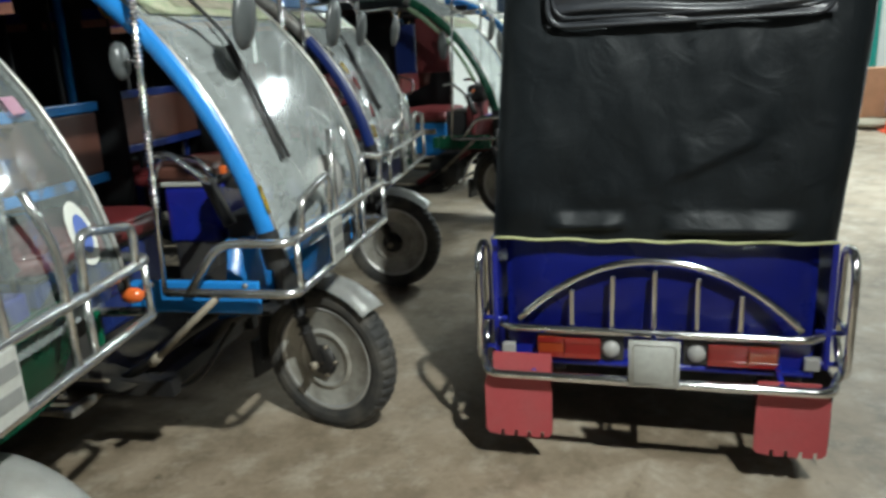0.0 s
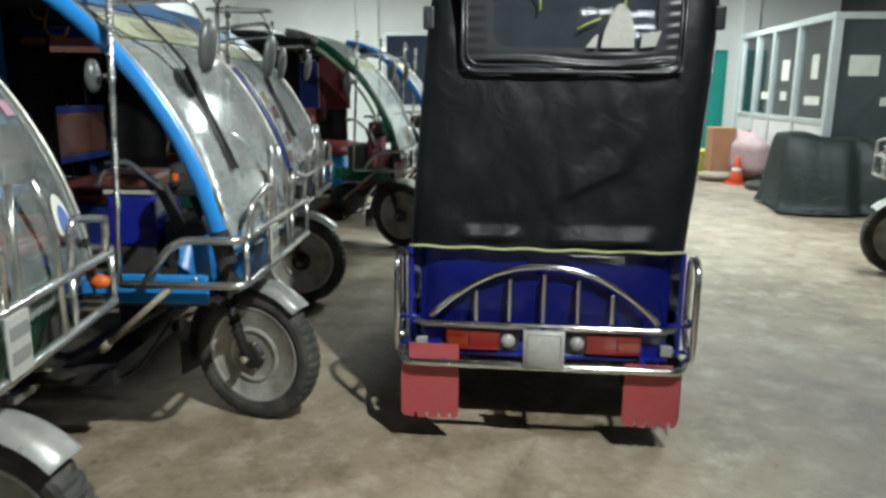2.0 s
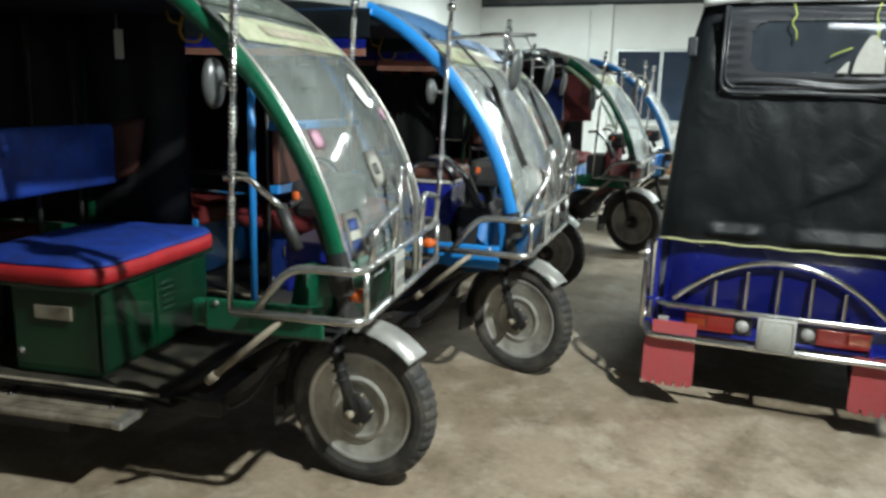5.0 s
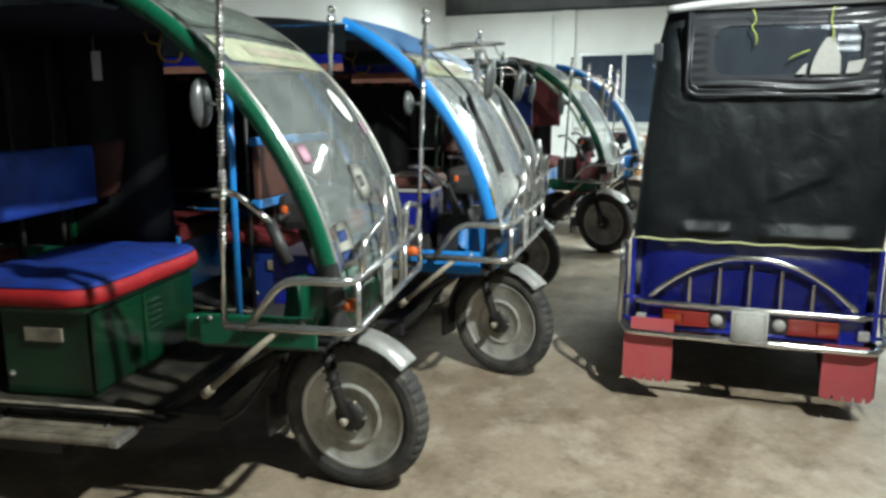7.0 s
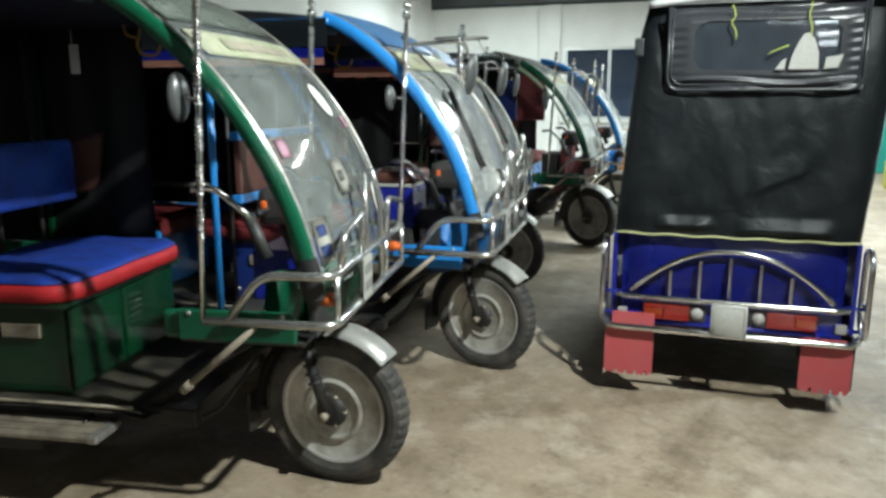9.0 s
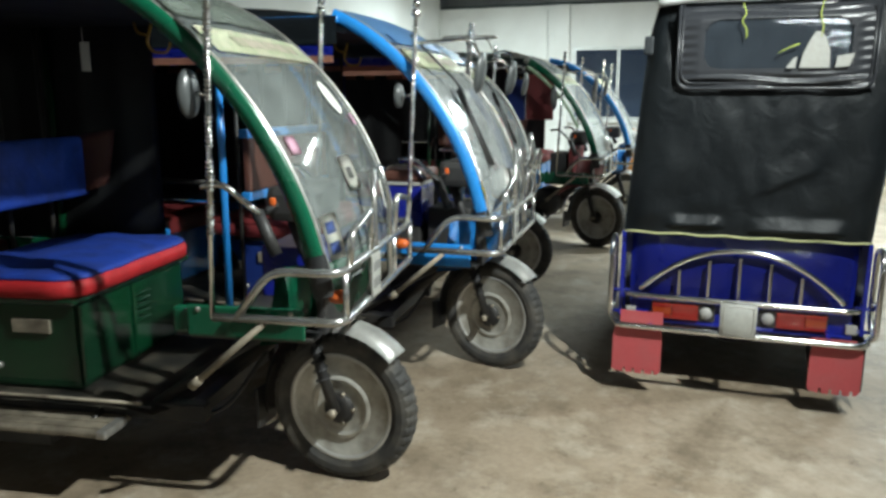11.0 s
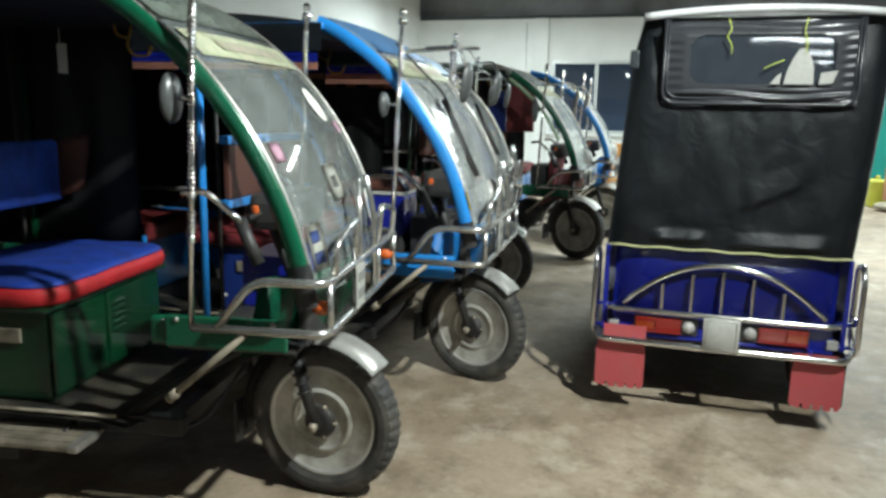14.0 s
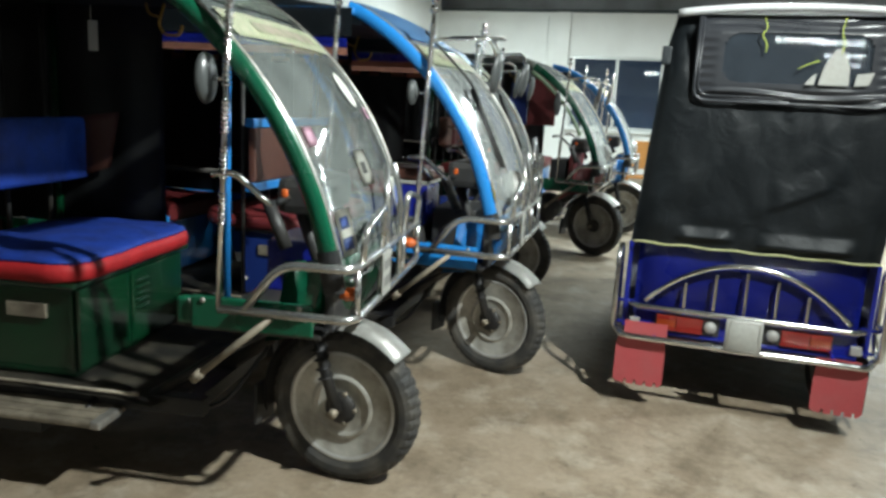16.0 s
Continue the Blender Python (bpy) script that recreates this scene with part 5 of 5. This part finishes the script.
    pts = fillet([(X0 + 0.002, -0.05, Z1), (X0 + 0.002, -0.05, Z0), (X1 - 0.002, -0.05, Z0), (X1 - 0.002, -0.05, Z1)], 0.06, 8)
    part("piping", sweep(bmesh.new(), pts, 0.0065, 8), "canvas_soft", panel)
    part("piping", sweep(bmesh.new(), [(p[0] * 0.965 + 0.002, p[1] + 0.003, p[2] + 0.022 if p[2] < 1.6 else p[2]) for p in pts], 0.0045, 8), "canvas_soft", panel)
    part("hem_tape", sweep(bmesh.new(), [Vector((-0.5 + i / 30, -0.008 - 0.012 * math.sin(i / 30 * math.pi), 0.742 + 0.003 * math.sin(i * 1.1))) for i in range(31)], 0.0055, 6), "yellow_tape", ob, "yellow-green hem piping")
    # ribbons and a paper tag in the window
    for k, pts in enumerate(([(-0.07, -0.062, 1.715), (-0.055, -0.066, 1.67), (-0.075, -0.07, 1.645), (-0.05, -0.066, 1.61), (-0.052, -0.066, 1.575)],
                             [(0.225, -0.062, 1.715), (0.215, -0.066, 1.66), (0.232, -0.066, 1.62), (0.225, -0.066, 1.575)], [(0.075, -0.066, 1.515), (0.10, -0.068, 1.53), (0.15, -0.066, 1.55)])):
        part("ribbon", sweep(bmesh.new(), fillet(pts, 0.02), 0.0027, 5), "ribbon", ob, "neon yellow ribbon")
    def paper(pts):
        bm = bmesh.new()
        f = bm.faces.new([bm.verts.new((x, -0.066, z)) for x, z in pts])
        ext = bmesh.ops.extrude_face_region(bm, geom=[f])
        for v in [g for g in ext["geom"] if isinstance(g, bmesh.types.BMVert)]:
            v.co.y -= 0.0015
        bmesh.ops.recalc_face_normals(bm, faces=bm.faces[:])
        return bm
    part("paper_tag", paper([(0.155, 1.455), (0.265, 1.455), (0.262, 1.52), (0.245, 1.57), (0.225, 1.595), (0.205, 1.595), (0.185, 1.56), (0.165, 1.51)]), "plate", ob, "white paper tag")
    part("paper_tag", paper([(0.285, 1.455), (0.335, 1.46), (0.352, 1.51), (0.29, 1.50)]), "plate", ob, "white paper tag")
    part("paper_tag", paper([(0.105, 1.455), (0.14, 1.455), (0.145, 1.50), (0.13, 1.49)]), "plate", ob, "white paper tag")

    # tub: royal-blue tail, side panels, chassis
    def tail(u, v):
        x = (v * 2 - 1) * 0.47
        z = 0.385 + 0.36 * u
        return Vector((x, 0.035 - 0.022 * math.sin(u * math.pi) + 0.05 * abs(v * 2 - 1) ** 10, z))
    part("tail_panel", grid_sheet(tail, 14, 30, 0.012), "royal", ob, "glossy royal-blue tail panel")
    for s in (-1, 1):
        part("side_panel", block((s * 0.506 - 0.010, 0.03, 0.33), (s * 0.506 + 0.010, 2.0, 0.735), 0.008), "royal", ob)
    part("lamp_beam", block((-0.46, 0.0, 0.325), (0.46, 0.06, 0.43), 0.008), "royal", ob)
    part("floor_pan", block((-0.46, 0.07, 0.33), (0.46, 2.2, 0.38), 0.006), "dark_metal", ob)
    part("passenger_seat", block((-0.44, 0.12, 0.60), (0.44, 0.6, 0.72), 0.03, None, 3), "maroon", ob)
    # arch rack
    ap = [Vector((0.42 * (i / 15 - 1), -0.030 + 0.012 * (1 - (i / 15 - 1) ** 2), 0.478 + 0.20 * (1 - abs(i / 15 - 1) ** 2.15))) for i in range(31)]
    rack = new("arch_rack")
    rack.parent = ob
    rack["label"] = "chrome arched luggage rack"
    part("arch_tube", sweep(bmesh.new(), ap, 0.0125, 10), "chrome", rack)
    for x, z in ((-0.25, 0.585), (-0.125, 0.635), (0.0, 0.655), (0.125, 0.635), (0.25, 0.585)):
        sl = bmesh.new()
        bx(sl, (x - 0.0075, -0.036, 0.466), (x + 0.0075, -0.020, z), 0.005)
        part("slat", sl, "chrome", rack)
        part("slat_stay", bar([(x, -0.028, 0.466), (x, 0.02, 0.45)], 0.007, 0.01, 6), "royal", rack)
        part("slat_stay", bar([(x, -0.028, z - 0.02), (x, 0.02, z - 0.02)], 0.006, 0.01, 6), "royal", rack)
    part("upper_bar", bar([(-0.48, 0.0, 0.452), (-0.44, -0.035, 0.452), (0.44, -0.035, 0.452), (0.48, 0.0, 0.452)], 0.0135, 0.02, 10), "chrome", rack)
    # tail lamps
    for s in (-1, 1):
        lamp = new("tail_lamp")
        lamp.parent = ob
        def seg(a, b):
            return (min(s * a, s * b), max(s * a, s * b))
        x0, x1 = seg(0.095, 0.36)
        part("lamp_housing", block((x0 - 0.006, -0.022, 0.348), (x1 + 0.006, -0.004, 0.43), 0.006), "black", lamp)
        for a, b, material, lab in ((0.16, 0.275, "red_lens", "red lens"), (0.275, 0.36, "amber_lens", "dull orange lens")):
            x0, x1 = seg(a, b)
            part("lens", block((x0 + 0.001, -0.034, 0.354), (x1 - 0.001, -0.023, 0.424), 0.006), material, lamp, lab)
            part("lens_rim", block((x0 + 0.001, -0.037, 0.405), (x1 - 0.001, -0.0345, 0.423), 0.002), "red_lens", lamp)
            part("lens_rim", block((x0 + 0.001, -0.037, 0.355), (x1 - 0.001, -0.0345, 0.373), 0.002), "red_lens", lamp)
        part("reverse_lamp", lathe([(0.0, -0.046), (0.016, -0.043), (0.027, -0.034), (0.029, -0.022)], 18, "y", (s * 0.128, 0, 0.389)), "clear_lens", lamp, "round clear lens", True)
        part("side_reflector", block((s * 0.455 - 0.022, -0.03, 0.352), (s * 0.455 + 0.022, -0.006, 0.392), 0.005), "clear_lens", ob)
    # plate
    part("number_plate", lathe([(0.0, -0.172), (0.098, -0.172), (0.103, -0.167), (0.103, -0.161), (0.0, -0.161)], 4, "y"), "plate", ob, "blank pale metal plate").matrix_basis = pose(0, 0, 0.408) @ pose(0, 0, 0, 0, 45, 0)
    part("plate_rim", bar([(-0.060, -0.171, 0.346), (0.060, -0.171, 0.346), (0.060, -0.171, 0.470), (-0.060, -0.171, 0.470), (-0.060, -0.171, 0.346)], 0.003, 0.015, 6), "dull_steel", ob)
    # bumper tubes
    part("bumper", bar([(-0.54, -0.02, 0.338), (-0.50, -0.145, 0.338), (0.485, -0.145, 0.338), (0.53, -0.02, 0.338)], 0.015, 0.04, 10), "chrome", ob, "chrome tube bumper")
    for x in (-0.36, -0.05, 0.05, 0.36):
        part("bumper_stay", bar([(x, -0.145, 0.338), (x, 0.0, 0.36)], 0.010, 0.01, 6), "royal", ob)
    part("plate_stay", bar([(0.0, -0.16, 0.43), (0.0, -0.03, 0.43)], 0.008, 0.01, 6), "royal", ob)
    part("bumper_back", bar([(-0.46, -0.012, 0.335), (0.46, -0.012, 0.335)], 0.012, 0.01, 8), "royal", ob)
    for s in (-1, 1):
        x = s * 0.548
        part("side_loop", bar([(x, 0.05, 0.36), (x, -0.02, 0.33), (x, -0.03, 0.40), (x, -0.03, 0.66), (x, 0.015, 0.715), (x, 0.11, 0.70), (x, 0.12, 0.40), (x, 0.05, 0.345)], 0.0125, 0.04, 10), "chrome", ob, "chrome side guard loop")
        part("loop_bar", bar([(x, -0.03, 0.47), (x, 0.12, 0.47)], 0.010, 0.01), "chrome", ob)
        part("loop_stay", bar([(x, 0.04, 0.452), (s * 0.47, 0.04, 0.452)], 0.009, 0.01), "royal", ob)
        part("loop_stay", bar([(x, 0.04, 0.35), (s * 0.45, 0.04, 0.35)], 0.009, 0.01), "royal", ob)
        # mud flap with a toothed lower edge
        xa, xb = (-0.520, -0.306) if s < 0 else (0.294, 0.494)
        fl = bmesh.new()
        y0, zt, zs, zb, n = -0.108, 0.40 if s < 0 else 0.352, 0.312, 0.106 if s < 0 else 0.112, 4
        c = 0.02
        outline = [(xa + 0.03 * (s < 0), zt), (xb - 0.03 * (s > 0), zt), (xb - 0.03 * (s > 0), zs + c), (xb - c * 0.4, zs + c * 0.5), (xb, zs - c), (xb, zb + c), (xb - c * 0.4, zb + c * 0.3)]
        w = (xb - xa) / (n + 1)
        for k in range(n):
            xr = xb - (k + 0.75) * w
            outline += [(xr + 0.006, zb), (xr + 0.005, zb + 0.020), (xr - 0.005, zb + 0.020), (xr - 0.006, zb)]
        outline += [(xa + c * 0.4, zb + c * 0.3), (xa, zb + c), (xa, zs - c), (xa + c * 0.4, zs + c * 0.5), (xa + 0.03 * (s < 0), zs + c)]
        ftop = [fl.verts.new((a, y0 - 0.012 + 0.02 * (0.3 - b), b)) for a, b in outline]
        face = fl.faces.new(ftop)
        ext = bmesh.ops.extrude_face_region(fl, geom=[face])
        for v in [g for g in ext["geom"] if isinstance(g, bmesh.types.BMVert)]:
            v.co.y += 0.007
        bmesh.ops.recalc_face_normals(fl, faces=fl.faces[:])
        part("mud_flap", fl, "flap", ob, "faded red rubber mud flap with toothed edge")
        wheel(ob, (s * 0.42, 0.40, R_W), 90, False, "rear_wheel")
        part("leaf_spring", bar([(s * 0.33, 0.06, 0.33), (s * 0.33, 0.22, 0.23), (s * 0.33, 0.40, 0.20), (s * 0.33, 0.62, 0.23), (s * 0.33, 0.75, 0.33)], 0.014, 0.1, 6), "dark_metal", ob)
        part("chassis_rail", block((s * 0.30 - 0.02, 0.06, 0.27), (s * 0.30 + 0.02, 2.2, 0.33), 0.004), "dark_metal", ob)
    # added blocks that stop light passing beneath the body
    for y in (0.62, 1.05, 1.48):
        part("underbody_blocker", block((-0.30, y, 0.13), (0.30, y + 0.40, 0.328), 0.01), "black", ob)
    for s in (-1, 1):
        part("wheel_arch", block((s * 0.42 - 0.10, 0.12, 0.33), (s * 0.42 + 0.08, 0.70, 0.50), 0.04, None, 3), "dark_metal", ob)
        # low strip added to close the cast shadow beside the body
        part("skirt_blocker", block((s * 0.518 - 0.006, -0.02, 0.10), (s * 0.515 + 0.006, 2.0, 0.33), 0.004), "dark_metal", ob)
    part("axle", bar([(-0.40, 0.40, R_W - 0.02), (0.40, 0.40, R_W - 0.02)], 0.030, 0.01, 10), "dark_metal", ob)
    part("gearbox", lathe([(0.0, -0.12), (0.09, -0.11), (0.11, -0.04), (0.11, 0.04), (0.09, 0.11), (0.0, 0.12)], 20, "x", (0.02, 0.40, R_W - 0.02)), "dark_metal", ob, "", True)
    wheel(ob, (0, 2.55, R_W), 90, False, "front_wheel")
    part("nose", block((-0.36, 2.2, 0.40), (0.36, 2.58, 0.9), 0.08, None, 4), "royal", ob)
    part("dash", block((-0.42, 2.02, 0.36), (0.42, 2.08, 1.2), 0.02), "black", ob)
    return ob


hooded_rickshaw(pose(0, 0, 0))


# ---------------------------------------------------------------- things by the far walls
def covered_cart():
    """Dark sheet thrown over a parked cart, hanging in folds to the floor."""
    ob = thing("covered_cart", pose(2.72, 6.1, 0, 0, 0, -4), "parked cart under a dark green tarpaulin draped in folds", "cart")

    def f(u, v):
        a = v
        ridge = 0.82 + 0.03 * math.sin(a * 21) - 0.22 * math.exp(-((a - 0.40) / 0.07) ** 2) + 0.75 * max(0.0, min(1.0, (a - 0.42) / 0.28)) ** 1.2
        s = u * 2 - 1
        k = abs(s)
        prof = 1 - max(0.0, (k - 0.42) / 0.58) ** 2.2
        z = 0.02 + ridge * prof + 0.02 * noise.noise(Vector((a * 12, u * 5, 3)))
        fold = 0.07 * math.sin(a * 30 + 3 * noise.noise(Vector((a * 7, u * 2, 0)))) * max(0.0, k - 0.40) * 1.3
        y = s * 0.56 * (1 - 0.10 * prof) + (fold if s < 0 else -fold)
        end = max(0.0, 1 - a * 22)
        return Vector((3.2 * a + 0.05 * end * prof, y, max(0.03, z * (1 - 0.95 * end ** 3))))
    part("tarpaulin", grid_sheet(f, 44, 110, 0.006), "tarp", ob, "creased dark green tarpaulin")
    part("cart_bed", block((0.25, -0.40, 0.30), (2.9, 0.40, 0.42), 0.02), "dark_metal", ob)
    for x in (0.4, 2.6):
        for y in (-0.44, 0.44):
            part("cart_foot", lathe([(0.0, -0.03), (0.06, -0.03), (0.075, -0.015), (0.075, 0.015), (0.06, 0.03), (0.0, 0.03)], 18, "y", (x, y, 0.075)), "plate", ob, "small pale wheel", True)
            part("cart_leg", bar([(x, y * 0.85, 0.10), (x, y * 0.85, 0.32)], 0.02, 0.01), "dark_metal", ob)
    return ob


covered_cart()

cone = thing("traffic_cone", pose(3.02, 8.3, 0), "small orange traffic cone on the floor", "traffic cone")
part("cone_base", block((-0.14, -0.14, 0), (0.14, 0.14, 0.03), 0.01), "cone", cone)
part("cone_body", lathe([(0.11, 0.03), (0.085, 0.14), (0.05, 0.30), (0.025, 0.40), (0.0, 0.405)], 20, "z"), "cone", cone, "", True)
part("cone_band", lathe([(0.078, 0.17), (0.064, 0.24), (0.06, 0.24)], 20, "z"), "paper", cone, "pale reflective band")


def carton(name, lo, hi, material, label, cat):
    ob = thing(name, pose((lo[0] + hi[0]) / 2, (lo[1] + hi[1]) / 2, lo[2]), label, cat)
    d = [(h - l) / 2 for l, h in zip(lo, hi)]
    part("box_body", block((-d[0], -d[1], 0), (d[0], d[1], 2 * d[2] - 0.012), 0.01), material, ob)
    part("box_flap", block((-d[0] * 0.98, -d[1] * 0.98, 2 * d[2] - 0.012), (-0.004, d[1] * 0.98, 2 * d[2]), 0.002), material, ob)
    part("box_flap", block((0.004, -d[1] * 0.98, 2 * d[2] - 0.012), (d[0] * 0.98, d[1] * 0.98, 2 * d[2]), 0.002), material, ob)
    return ob


carton("carton", (2.75, 8.75, 0.14), (3.10, 9.1, 0.78), "carton", "brown cardboard carton standing on a sack", "carton")
sk = grid_sheet(lambda u, v: Vector((2.88 + 0.30 * math.cos(2 * math.pi * v) * math.sin(math.pi * u) * (1 + 0.1 * noise.noise(Vector((u * 3, v * 5, 0)))), 8.75 + 0.30 * math.sin(2 * math.pi * v) * math.sin(math.pi * u), 0.075 - 0.072 * math.cos(math.pi * u))), 12, 24, 0)
tagged(part("sack", sk, "sack", None, "", True), "flattened dusty cloth sack on the floor", "sack")
jug = thing("jerry_can", pose(2.72, 9.35, 0), "lime-yellow plastic jerry can on the floor", "jerry can")
part("can_body", block((-0.12, -0.16, 0), (0.12, 0.16, 0.42), 0.04, None, 3), "lime", jug)
part("can_handle", bar([(0, -0.1, 0.41), (0, -0.1, 0.47), (0, 0.06, 0.47), (0, 0.06, 0.41)], 0.014, 0.03), "lime", jug)
part("can_cap", lathe([(0.03, 0.415), (0.03, 0.46), (0.0, 0.46)], 14, "z", (0, 0.115, 0)), "black", jug)
bale = grid_sheet(lambda u, v: Vector((3.28 + 0.26 * math.cos(2 * math.pi * v) * min(1, 4 * u * (1 - u) + 0.2), 8.9 + 0.8 * math.sin(2 * math.pi * v) * min(1, 4 * u * (1 - u) + 0.2), 0.02 + 0.72 * u + 0.03 * noise.noise(Vector((v * 6, u * 6, 0))))), 14, 36, 0)
tagged(part("wrapped_parcel", bale, "pinkish", None, "", True), "pink-grey wrapped parcel standing by the cabin", "parcel")
spare = thing("spare_tyre", pose(3.25, 7.75, 0.05, 90, 0, 0), "black spare tyre lying by the cabin", "tyre")
part("tyre", lathe([(0.16, -0.04), (0.21, -0.05), (0.25, -0.03), (0.25, 0.03), (0.21, 0.05), (0.16, 0.04), (0.16, -0.04)], 30), "tyre", spare, "", True)


def wooden_chair(m):
    ob = thing("wooden_chair", m, "orange varnished wooden chair by the far window", "chair")
    part("seat", block((-0.21, -0.21, 0.42), (0.21, 0.21, 0.45), 0.01), "wood", ob)
    for x in (-0.18, 0.18):
        part("leg", block((x - 0.02, -0.20, 0), (x + 0.02, -0.16, 0.42), 0.004), "wood", ob)
        part("leg", block((x - 0.02, 0.16, 0), (x + 0.02, 0.20, 0.42), 0.004), "wood", ob)
        part("back_post", block((x - 0.02, 0.17, 0.45), (x + 0.02, 0.205, 0.95), 0.004), "wood", ob)
    part("backrest", block((-0.16, 0.175, 0.55), (0.16, 0.20, 0.93), 0.008), "wood", ob)
    return ob


wooden_chair(pose(-0.95, 7.2, 0, 0, 0, 190))
